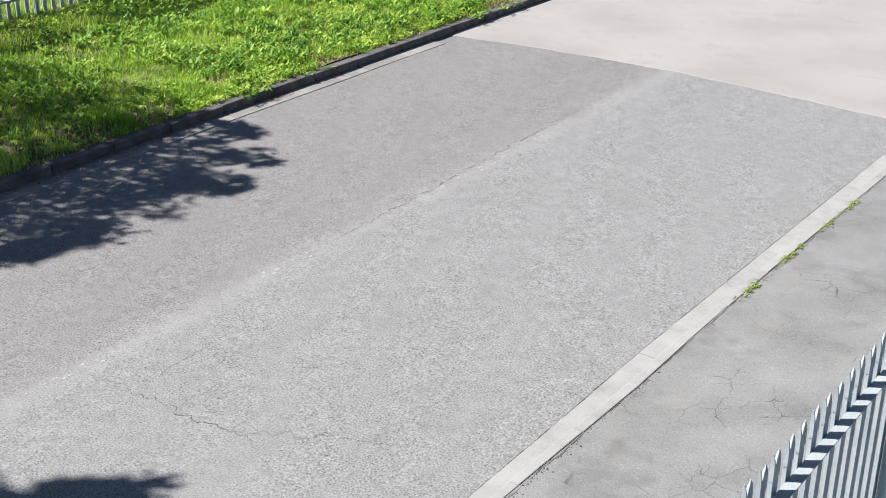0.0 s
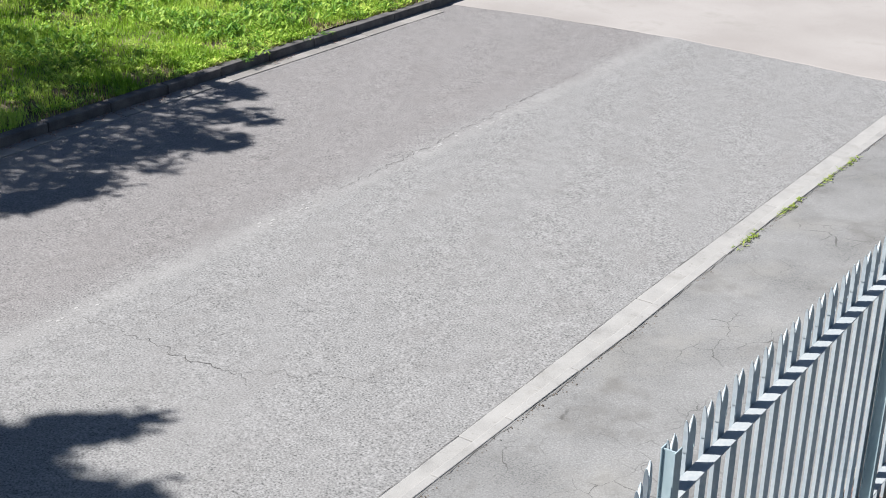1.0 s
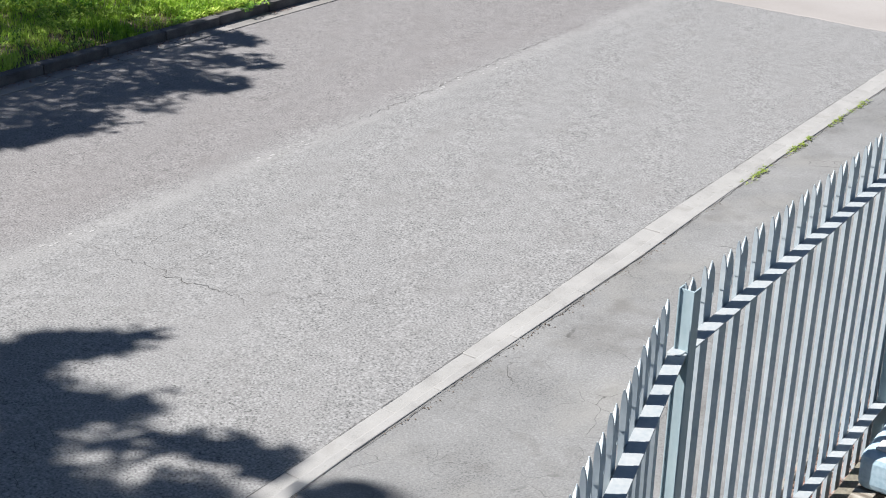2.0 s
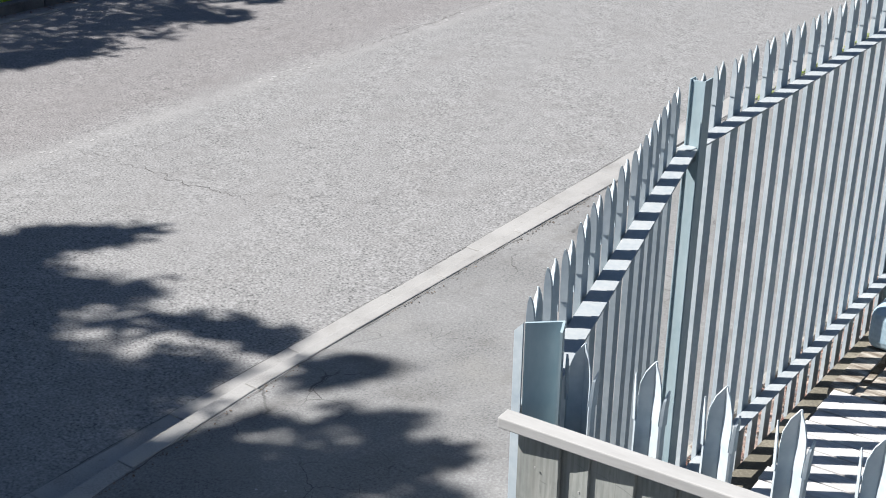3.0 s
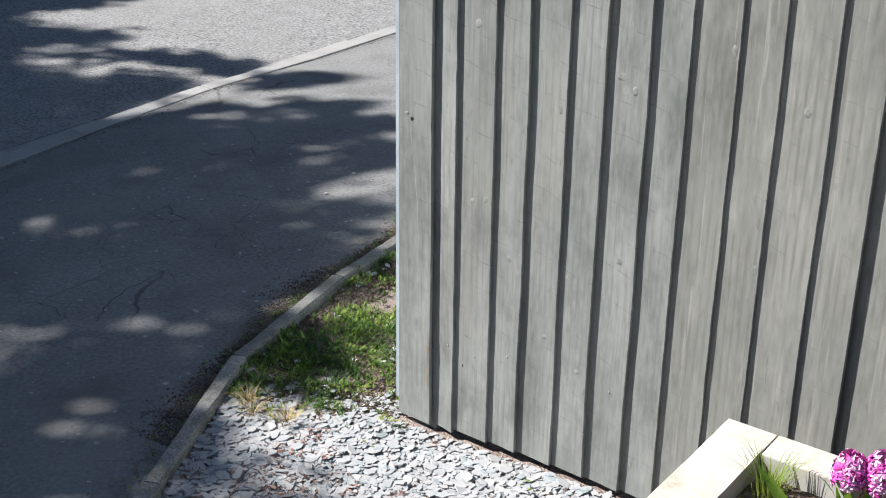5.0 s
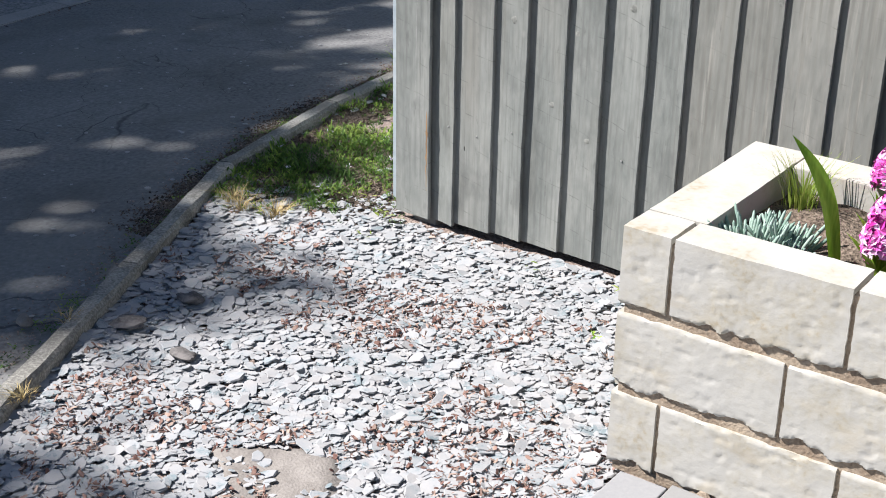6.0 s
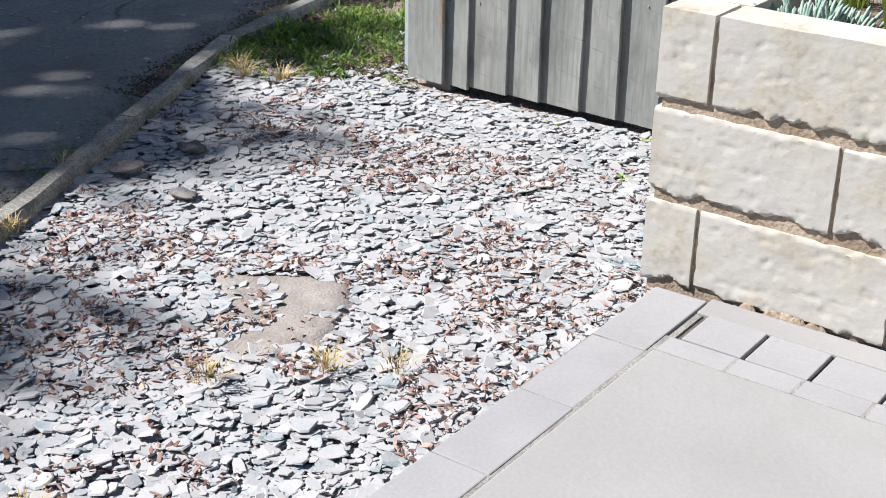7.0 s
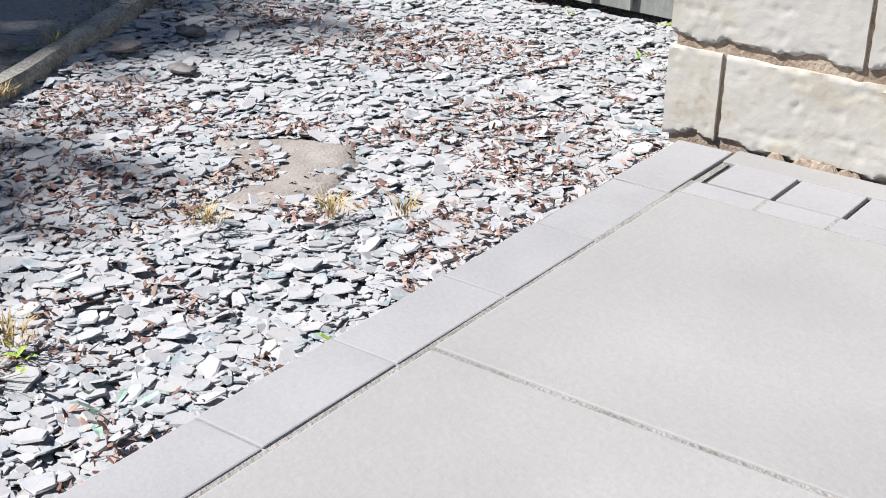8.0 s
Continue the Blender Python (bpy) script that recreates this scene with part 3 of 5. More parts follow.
for name, lo, hi, rise, off in (("channel_stone", 0.0, 0.66, [(0.0, 0.012)], 0.3), ("kerb_stone", 0.67, 1.0, KERB_RISE, 0.66)):
    y = -5.6 + off
    while y < 16.4:
        y1 = y + 0.912
        jig = rng.uniform(-0.004, 0.004)
        dz = rng.uniform(-0.004, 0.004)

        def across(u, yy):
            return kerb_x(yy) + (kerb_back(yy) - kerb_x(yy)) * u + jig

        bm = box(0, 1, 0, 1, 0, 1)
        for vv in bm.verts:
            yy = y + (y1 - y) * vv.co.y
            xx = across(lo + (hi - lo) * vv.co.x, yy)
            vv.co = Vector((xx, yy, road_z(xx, yy) + dz + (lerp_table(rise, yy) if vv.co.z > 0.5 else -0.15)))
        bmesh.ops.bevel(bm, geom=list(bm.edges), offset=0.007, segments=2, profile=0.5, affect="EDGES")
        part(name, bm, M_KERB, near_kerb)
        y += 0.916
far_kerb = tagged(new("kerb_far"), "worn concrete kerb along the grass verge, its face's shade put into the dark colour", "kerb", kind="structure")
first = ch = None
y = -3.0
while y < 34:
    ang = math.degrees(0.016)
    m = pose(far_x(y) - 0.075, y, road_z(far_x(y), y) + rng.uniform(-0.008, 0.008), -0.44, rng.uniform(-2, 2), ang + rng.uniform(-0.3, 0.3))
    mc = pose(far_x(y) + 0.12, y, road_z(far_x(y) + 0.12, y) + rng.uniform(-0.002, 0.002), -0.44, 0.945, ang)
    if first is None:
        first = part("kerb_stone", box(-0.075, 0.075, 0.005, 0.91, -0.2, 0.115, 0.012), M_FARKERB, far_kerb)
        first.matrix_local = m
        ch = part("channel_stone", box(-0.12, 0.12, 0.004, 0.911, -0.2, 0.010, 0.006), M_CHANNEL, far_kerb)
        ch.matrix_local = mc
    else:
        share("kerb_stone", first, m, far_kerb)
        if y < 16.2:
            share("channel_stone", ch, mc, far_kerb)
    y += 0.915
edging = tagged(new("path_edging"), "weathered narrow concrete edging along the gravel", "edging", kind="structure")
y = -1.2
while y < 12:
    step = 0.62 if y < 3.2 else 0.9
    a, b = Vector((edge_x(y), y, edge_z(y))), Vector((edge_x(y + step), y + step, edge_z(y + step)))
    d = b - a
    bm = bmesh.new()
    segs = 8
    prof = [(-0.026, -0.12), (-0.026, 0.004), (-0.018, 0.012), (0.018, 0.012), (0.026, 0.003), (0.026, -0.12)]
    ln = d.length - 0.006
    rings = []
    for k in range(segs + 1):
        rings.append([bm.verts.new((px + 0.004 * noise.noise((k * 0.7 + y, px * 30, 0)), ln * k / segs, pz + 0.005 * noise.noise((k * 0.9 + y * 3, px * 40, 5)))) for px, pz in prof])
    for ra, rb in zip(rings, rings[1:]):
        for q in range(len(prof) - 1):
            bm.faces.new((ra[q], ra[q + 1], rb[q + 1], rb[q]))
    bm.faces.new(rings[0])
    bm.faces.new(rings[-1][::-1])
    ob = part("edging_stone", bm, M_EDGING, edging)
    ob.matrix_local = Matrix.Translation(a) @ pose(0, 0, 0, math.degrees(math.asin(d.z / d.length)), rng.uniform(-2, 2), -math.degrees(math.atan2(d.x, d.y)))
    y += step


# bed of soil under the slate, strip along the railings, yard behind
def bed_z(x, y):
    fall = 0.0
    if y > 1.3:
        k = min(1.0, max(0.0, (-0.95 - x) / 0.9))
        fall = k * (edge_z(y) - 0.0)
    return -0.022 + fall + 0.010 * noise.noise((x * 4, y * 4, 7))


def rail_x(y):
    return lerp_table([(2.05, -1.16), (3.9, -1.68), (30.0, -1.68)], y)


v, f = grid(0, 1, 60, -2.0, 12.0, 300, bed_z, lambda u, y: edge_x(y) + 0.02 + ((0.9 if y < 2.03 else rail_x(y) + 0.05) - edge_x(y) - 0.02) * u)
tagged(raw("gravel_bed", v, f, M_BED, smooth=True), "brown soil bed under the slate chippings", "soil", kind="structure")
v, f = grid(0, 1, 10, 2.05, 14, 60, lambda x, y: 0.07, lambda u, y: rail_x(y) + 0.03 + 8 * u)
tagged(raw("yard", v, f, M_YARD), "worn grey concrete yard behind the fences", "yard", kind="structure")
v, f = grid(0, 1, 50, -8, 40, 150, lambda x, y: road_z(far_x(y), y) + 0.10 + 0.055 * (far_x(y) - 0.14 - x) + 0.07 * noise.noise((x * 0.6, y * 0.6, 2)),
            lambda u, y: far_x(y) - 0.14 - 26 * u * u)
tagged(raw("verge", v, f, M_VERGE, smooth=True), "earth of the grass verge", "verge", kind="structure")


def verge_z(x, y):
    return road_z(far_x(y), y) + 0.10 + 0.055 * (far_x(y) - 0.14 - x) + 0.07 * noise.noise((x * 0.6, y * 0.6, 2))


# ---- palisade railings ----
def pale_mesh(height, side):
    """A pressed pale: two side flanges, folded edges and a valley down the middle, split into three points. Its folds are towards -y."""
    bm = bmesh.new()
    prof = [(-0.035, 0.020), (-0.0335, 0.002), (-0.0285, 0.0), (0.0, 0.020), (0.0285, 0.0), (0.0335, 0.002), (0.035, 0.020)]

    def strip(cols, levels):
        """A sheet over columns of the profile: rows of (height, width about its middle, shift out, shift back)."""
        mid = sum(prof[c][0] for c in cols) / len(cols)
        deep = sum(prof[c][1] for c in cols) / len(cols)
        prev = None
        for z, w, out, back in levels:
            row = [bm.verts.new((mid + (prof[c][0] - mid) * w + out, deep + (prof[c][1] - deep) * w + back, z)) for c in cols]
            if prev:
                for p, q, u, o in zip(prev, prev[1:], row[1:], row):
                    bm.faces.new((p, q, u, o))
            prev = row

    h = height
    strip(range(7), [(0, 1, 0, 0), (h - 0.155, 1, 0, 0)])
    strip((2, 3, 4), [(h - 0.155, 0.90, 0, 0), (h - 0.095, 0.97, 0.001, -0.001), (h - 0.060, 0.88, 0.002, -0.003), (h - 0.028, 0.55, 0.004, -0.004), (h - 0.008, 0.16, 0.006, -0.004), (h, 0.03, 0.008, -0.002)])
    strip((0, 1, 2), [(h - 0.155, 1, 0, 0), (h - 0.075 - side, 1.0, -0.001, 0.0), (h - 0.040 - side, 0.85, -0.003, 0.001), (h - 0.015 - side, 0.5, -0.005, 0.003), (h - side, 0.06, -0.007, 0.005)])
    strip((4, 5, 6), [(h - 0.155, 1, 0, 0), (h - 0.070 - side, 0.95, 0.001, 0.001), (h - 0.043 - side, 0.8, 0.003, 0.002), (h - 0.021 - side, 0.08, 0.006, 0.008)])
    bmesh.ops.recalc_face_normals(bm, faces=list(bm.faces))
    bmesh.ops.solidify(bm, geom=list(bm.faces), thickness=0.003)
    bmesh.ops.recalc_face_normals(bm, faces=list(bm.faces))
    return bm


def h_post(h, span, s, thing, front=0.029):
    """A rolled steel post, cut at a slant: two flanges and the web between them."""
    post = part("post", box(s - 0.003, s + 0.003, span[0] + 0.006, span[1] - 0.006, 0, h - 0.012), M_POST, thing)
    for y0, y1, top, near in ((span[0], span[0] + 0.006, h, 0.029), (span[1] - 0.006, span[1], h - 0.008, front)):
        part("flange", box(s - near, s + 0.029, y0, y1, 0, top, 0.001, None, 1), M_POST, post)
    return post


def palisade(name, a, b, z_foot, z_tip, rails, pitch, label, flip=False, start=0.08, post_at=(), post_top=None):
    """Railings from a to b: pales outside, angle rails inside, posts at the given distances."""
    a, b = Vector((*a, 0)), Vector((*b, 0))
    length = (b - a).length
    ang = math.degrees(math.atan2(b.y - a.y, b.x - a.x))
    thing = base(name, pose(a.x, a.y, z_foot, 0, 0, ang), label=label, category="fence")
    first = None
    s = start
    r = random.Random(len(name) + int(length * 100))
    while s < length - 0.03:
        m = pose(s, -0.032 if flip else 0.0, r.uniform(-0.006, 0.004), r.uniform(-0.12, 0.12), r.uniform(-0.25, 0.25), r.uniform(-1, 1))
        if first is None:
            first = part("pale", pale_mesh(z_tip - z_foot, 0.045 if flip else 0.006), M_STEEL, thing)
            first.matrix_local = m
        else:
            share("pale", first, m, thing)
        s += pitch
    for z in rails:
        bm = bmesh.new()
        y0, y1 = (-0.066, -0.002) if not flip else (0.002, 0.066)
        box(0.0, length, y0, y1, z - z_foot - 0.006, z - z_foot, 0.001, bm, 1)
        box(0.0, length, y1 - 0.006 if not flip else y0, y1 if not flip else y0 + 0.006, z - z_foot - 0.05, z - z_foot - 0.006, 0.001, bm, 1)
        part("rail", bm, M_RAIL, thing)
    for s in post_at:
        h = (post_top or z_tip) - z_foot
        post = h_post(h, (-0.078, -0.008) if not flip else (0.008, 0.078), s, thing, 0.010)
        part("bracket", box(s - 0.05, s + 0.06, -0.055, 0.0, rails[0] - z_foot - 0.05, rails[0] - z_foot + 0.004, 0.003), M_RAIL, post)
    return thing


palisade("palisade_fence", (-1.185, 2.06), (-1.70, 3.90), -0.06, 2.035, (1.80, 0.305), 0.154,
         "galvanised steel palisade railings with split pointed pales", start=0.14, post_at=(), post_top=2.035)
palisade("palisade_fence", (-1.70, 3.93), (-1.70, 14.2), -0.10, 2.035, (1.80, 0.295), 0.1535,
         "long galvanised steel palisade railings beside the footpath", start=0.13, post_at=(0.0, 2.75, 5.5, 8.25), post_top=2.055)
palisade("palisade_fence", (-1.12, 2.13), (3.0, 2.205), 0.0, 1.99, (1.62, 0.335), 0.168,
         "galvanised steel palisade railings standing behind the timber fence", start=0.075, flip=True)
corner = base("fence_post", pose(-1.13, 2.075, -0.05), label="galvanised steel corner post with an angled top", category="post")


def plate(a, b, thick, top_a, top_b):
    """An upright plate from a to b whose top may slope."""
    a, b = Vector((*a, 0)), Vector((*b, 0))
    n = Vector((a.y - b.y, b.x - a.x, 0)).normalized() * thick / 2
    bm = bmesh.new()
    low = [bm.verts.new(p) for p in (a - n, b - n, b + n, a + n)]
    top = [bm.verts.new(p + Vector((0, 0, h))) for p, h in ((a - n, top_a), (b - n, top_b), (b + n, top_b), (a + n, top_a))]
    bm.faces.new(low[::-1])
    bm.faces.new(top)
    for i in range(4):
        bm.faces.new((low[i], low[(i + 1) % 4], top[(i + 1) % 4], top[i]))
    return bm


web = part("post", plate((-0.036, -0.026), (0.036, 0.026), 0.006, 2.07, 2.075), M_POST, corner)
# sun-facing flange in paler steel: part of its lit look is in the colour
part("flange", plate((-0.061, -0.030), (-0.039, -0.028), 0.006, 2.045, 2.07), M_STEEL, web)
part("flange", plate((0.036, 0.022), (0.050, -0.012), 0.006, 2.075, 2.066), M_POST, web)

# far railings behind the verge
palisade("palisade_fence", (-16.5, 10.0), (-16.5, 18.0), 0.085, 2.085, (1.835, 0.435), 0.163,
         "grey steel palisade railings behind the overgrown verge", start=0.05, post_at=(2.62, 5.37))

# ---- timber fence ----
FENCE = pose(-1.119, 1.954, 0, 0, 0, 3.09)
fence = base("timber_fence", FENCE, label="grey weathered board fence with a pale flat capping rail", category="fence")
EDGES = [(0.0, 0.110), (0.136, 0.184), (0.200, 0.294), (0.312, 0.386), (0.407, 0.494), (0.512, 0.590), (0.612, 0.697), (0.718, 0.793),
         (0.810, 0.905), (0.920, 1.003), (1.018, 1.120), (1.136, 1.225), (1.262, 1.36), (1.378, 1.46), (1.48, 1.575), (1.595, 1.69), (1.71, 1.80)]
r = random.Random(11)
x = 1.82
while x < 3.6:
    w = r.uniform(0.078, 0.10)
    EDGES.append((x, x + w))
    x += w + r.uniform(0.015, 0.024)


def front_y(x):
    """How far the sloping face of the boards lies back at x."""
    for (a0, a1), (b0, b1) in zip(EDGES, EDGES[1:]):
        if a1 < x <= b1:
            gap = b0 - a1
            d = min(0.021, max(0.0095, gap / (1.74 * (1 - gap / (b1 - a1)))))
            return d * (b1 - x) / (b1 - a1)
    return 0.0


def feather_board(xl, x1, yl, thick, z0, z1, seed, wobble):
    """A sawn feather-edged board: thin where the last one overlaps it at xl, thick and proud at x1."""
    bm = bmesh.new()
    n = 64
    rings = []
    for k in range(n + 1):
        z = z0 + (z1 - z0) * k / n
        q = wobble * noise.noise((seed, z * 2.6, 9)) + 0.0011 * noise.noise((seed, z * 21, 8)) + 0.0008 * noise.noise((seed, z * 60, 4))
        d = 0.0016 * noise.noise((seed, z * 3.1, 5)) + 0.0005 * noise.noise((seed, z * 25, 6))
        e = 0.0022
        mid = (x1 + xl) / 2
        bow = 0.0012 * noise.noise((seed, z * 1.7, 2))
        rings.append([bm.verts.new(c) for c in ((xl - 0.022, yl + 0.0045, z), (xl - 0.022, yl + 0.001, z), (mid, yl / 2 + bow, z), (x1 + q - e, d, z), (x1 + q, d + e, z), (x1 + q, thick, z))])
    for a, b in zip(rings, rings[1:]):
        for i in range(6):
            bm.faces.new((a[i], a[(i + 1) % 6], b[(i + 1) % 6], b[i]))
    bm.faces.new(rings[0])
    bm.faces.new(rings[-1][::-1])
    return bm


FENCE_TOP = 1.835
prev_edge, step = 0.022, 0.009
for i, (x0, x1) in enumerate(EDGES):
    if i:
        gap = x0 - prev_edge
        step = min(0.021, max(0.0095, gap / (1.74 * (1 - gap / (x1 - prev_edge)))))
    wide = EDGES[i + 1][0] - x1 if i + 1 < len(EDGES) else 0.02
    part("board", feather_board(prev_edge, x1, step, min(0.0105, 0.55 * wide), 0.002 + r.uniform(-0.006, 0.004), FENCE_TOP - 0.022, i * 3.7, 0.007 if i in (3, 6) else 0.0028), M_TAN if i >= 8 else M_BOARD, fence, smooth=True)
    prev_edge = x1
for z in (0.25, 0.95, 1.62):
    part("fence_rail", box(0.005, 3.6, 0.026, 0.060, z, z + 0.07), M_BACKWOOD, fence)
part("fence_post", box(0.045, 0.120, 0.024, 0.098, -0.05, FENCE_TOP - 0.14, 0.003), M_TAN, fence)
cap = box(-0.038, 3.65, -0.021, 0.024, FENCE_TOP - 0.028, FENCE_TOP, 0.003)
part("capping_rail", cap, M_CAP, fence, "sun-bleached flat capping rail")
for k, (x, z) in enumerate(((0.052, 1.725), (0.16, 1.695), (0.247, 1.675), (0.35, 1.69), (0.45, 1.675), (0.165, 0.27), (0.25, 0.26), (0.35, 0.29), (0.65, 0.28))):
    bm = bmesh.new()
    bmesh.ops.create_cone(bm, cap_ends=True, segments=8, radius1=0.0022, radius2=0.002, depth=0.002)
    ob = part("nail", bm, M_CAP, fence)
    ob.matrix_local = pose(x, front_y(x) - 0.0018, z, 90, 0, 0)
M_HOLE = material("hole_shade", [(0.2, (0.010, 0.010, 0.010)), (0.8, (0.022, 0.020, 0.018))], scale=30, fine=90, bump=0.2)
# splits in the boards
M_SPLIT = material("fresh_wood_split", [(0.2, (0.22, 0.12, 0.06)), (0.8, (0.40, 0.25, 0.13))], scale=20, fine=90, stretch=(8, 8, 1), bump=0.4)


def split(points, width, mat, name):
    """A narrow crack or torn strip that follows the given line on the front of a board."""
    bm = bmesh.new()
    prev = None
    n = len(points) - 1
    for k in range(6 * n + 1):
        i, t = min(k // 6, n - 1), (k - 6 * min(k // 6, n - 1)) / 6
        p = Vector(points[i]).lerp(Vector(points[i + 1]), t)
        w = width * (0.25 + abs(noise.noise((k * 0.7, width * 900, 0)))) * min(1.0, (0.15 + 4 * min(k, 6 * n - k) / (6 * n)))
        x = p.x + 0.002 * noise.noise((k * 0.5, 7, 0))
        fy = front_y(x) - 0.0028
        q = [bm.verts.new((x - w, fy, p.y)), bm.verts.new((x + w, fy, p.y))]
        if prev:
            bm.faces.new((prev[0], prev[1], q[1], q[0]))
        prev = q
    part(name, bm, mat, fence)


split([(0.424, 1.605), (0.435, 1.565), (0.448, 1.525), (0.455, 1.485), (0.454, 1.435), (0.449, 1.397), (0.447, 1.365)], 0.0017, M_CRACK, "split")
split([(0.103, 0.30), (0.104, 0.26), (0.104, 0.20), (0.103, 0.15), (0.104, 0.08)], 0.0045, M_SPLIT, "torn_edge")
split([(0.040, 0.90), (0.060, 0.75), (0.072, 0.60), (0.070, 0.45), (0.069, 0.33)], 0.0009, M_CAP, "scratch")
r = random.Random(77)
for k in range(26):
    # frayed fibres along two sawn edges
    x, z = (EDGES[7][1], r.uniform(0.7, 1.6)) if k < 13 else (EDGES[8][0], r.uniform(0.7, 1.6))
    bm = bmesh.new()
    a = r.uniform(-1.0, 1.0)
    ln = r.uniform(0.006, 0.020)
    sx = 1 if k < 13 else -1
    q = [bm.verts.new(c) for c in ((x - sx * 0.004, -0.003, z), (x - sx * 0.003, -0.004, z + 0.0014), (x + sx * ln * math.cos(a), -0.006, z + ln * math.sin(a)))]
    bm.faces.new(q)
    part("fibre", bm, M_CAP, fence)
# bolt hole in the third board: a near-black disc stands for its shaded inside
bm = bmesh.new()
bmesh.ops.create_cone(bm, cap_ends=True, segments=14, radius1=0.0075, radius2=0.0075, depth=0.003)
ob = part("knot_hole", bm, M_HOLE, fence, "near-black round disc coloured as the shade inside a knot hole")
ob.matrix_local = pose(0.218, 0.0085, 0.219, 90, 0, 0)


M_KNOT = material("board_knot", [(0.2, (0.20, 0.205, 0.19)), (0.5, (0.26, 0.265, 0.245)), (0.8, (0.32, 0.32, 0.30))], scale=60, fine=160, bump=0.3, bump_dist=0.002, objrand=0.25)
for k, (x, z, w, h) in enumerate(((0.241, 1.172, 0.010, 0.012), (0.479, 0.998, 0.011, 0.012), (0.628, 1.104, 0.014, 0.010),
                                 (0.664, 1.078, 0.008, 0.011), (0.892, 1.211, 0.007, 0.013), (0.234, 0.707, 0.008, 0.008), (0.276, 0.72, 0.009, 0.010), (0.655, 0.645, 0.010, 0.009), (0.46, 0.383, 0.010, 0.007),
                                 (0.56, 0.31, 0.011, 0.007), (0.032, 0.906, 0.006, 0.006), (1.068, 1.105, 0.010, 0.014), (0.992, 0.714, 0.008, 0.012), (0.348, 0.573, 0.010, 0.009), (0.52, 0.564, 0.011, 0.008))):
    bm = bmesh.new()
    bmesh.ops.create_icosphere(bm, subdivisions=2, radius=1.0)
    for vv in bm.verts:
        kk = 1 + 0.25 * noise.noise(vv.co * 1.5 + Vector((k, 0, 0)))
        vv.co = Vector((vv.co.x * w * kk, vv.co.y * 0.0009, vv.co.z * h * kk))
    ob = part("knot", bm, M_KNOT, fence, smooth=True)
    ob.matrix_local = pose(x, front_y(x) - 0.0002, z)

# ---- paving ----
PAVE = 0.057
paving = tagged(new("paving"), "pale concrete paving slabs with a block edging", "paving", kind="structure")
part("paving_bed", box(0.018, 3.74, -2.54, 1.008, -0.12, PAVE - 0.0012), M_JOINT, paving)
first = None
y = 0.323 - 14 * 0.207
while y < 1.12:
    y1 = min(y + 0.2045, 1.16)
    bm = box(-0.046, 0.046, 0.0, y1 - y + 0.0012, -0.09, 0.0, 0.0022)
    ob = part("edging_block", roughen(bm, 0.001, 30, y), M_SETT, paving)
    ob.matrix_local = pose(0.064 + rng.uniform(-0.001, 0.001), y, PAVE + rng.uniform(-0.0015, 0.0015))
    y += 0.207
for j in range(6):
    for i in range(6):
        x0, x1 = 0.117 + i * 0.602, 0.117 + i * 0.602 + 0.598
        y1 = 0.955 - j * 0.582
        bm = box(x0, x1, y1 - 0.577, y1, -0.03, PAVE + rng.uniform(-0.001, 0.001), 0.003)
        part("paving_slab", bm, M_SLAB, paving)
for i in range(26):
    m = pose(0.1345 + i * 0.1035, 1.0105, PAVE + rng.uniform(-0.0015, 0.001), 0, 0, rng.uniform(-0.4, 0.4))
    if i == 0:
        first = part("sett", box(0, 0.098, 0, 0.0955, -0.06, 0.0, 0.002), M_SETT, paving)
        first.matrix_local = m
    else:
        share("sett", first, m, paving)
for i in range(27):
    part("sett_slot", box(0.1235 + i * 0.1035 + 0.001, 0.1235 + i * 0.1035 + 0.0125, 1.013, 1.105, 0.0, PAVE - 0.007), M_CRACK, paving)
for i in range(26):
    x0 = 0.1275 + i * 0.1035 if i else 0.117
    part("sett_strip", box(x0, 0.1275 + (i + 1) * 0.1035 - 0.003, 0.9575, 1.009, 0.0, PAVE - 0.001, 0.002), M_SETT, paving)
part("mortar_fill", box(0.1105, 0.1225, 1.0085, 1.1065, 0.0, PAVE - 0.004), M_JOINT, paving)
part("mortar_strip", roughen(box(0.111, 3.4, 1.1075, 1.168, 0.0, PAVE - 0.001, 0.002), 0.002, 20), M_SLAB, paving)

# ---- planter ----
PX0, PX1, PY0, PY1, PT = -0.022, 2.2, 1.168, 1.70, 0.512
r = random.Random(33)
planter = base("raised_planter", label="raised planter of cream split-faced stone blocks", category="planter")


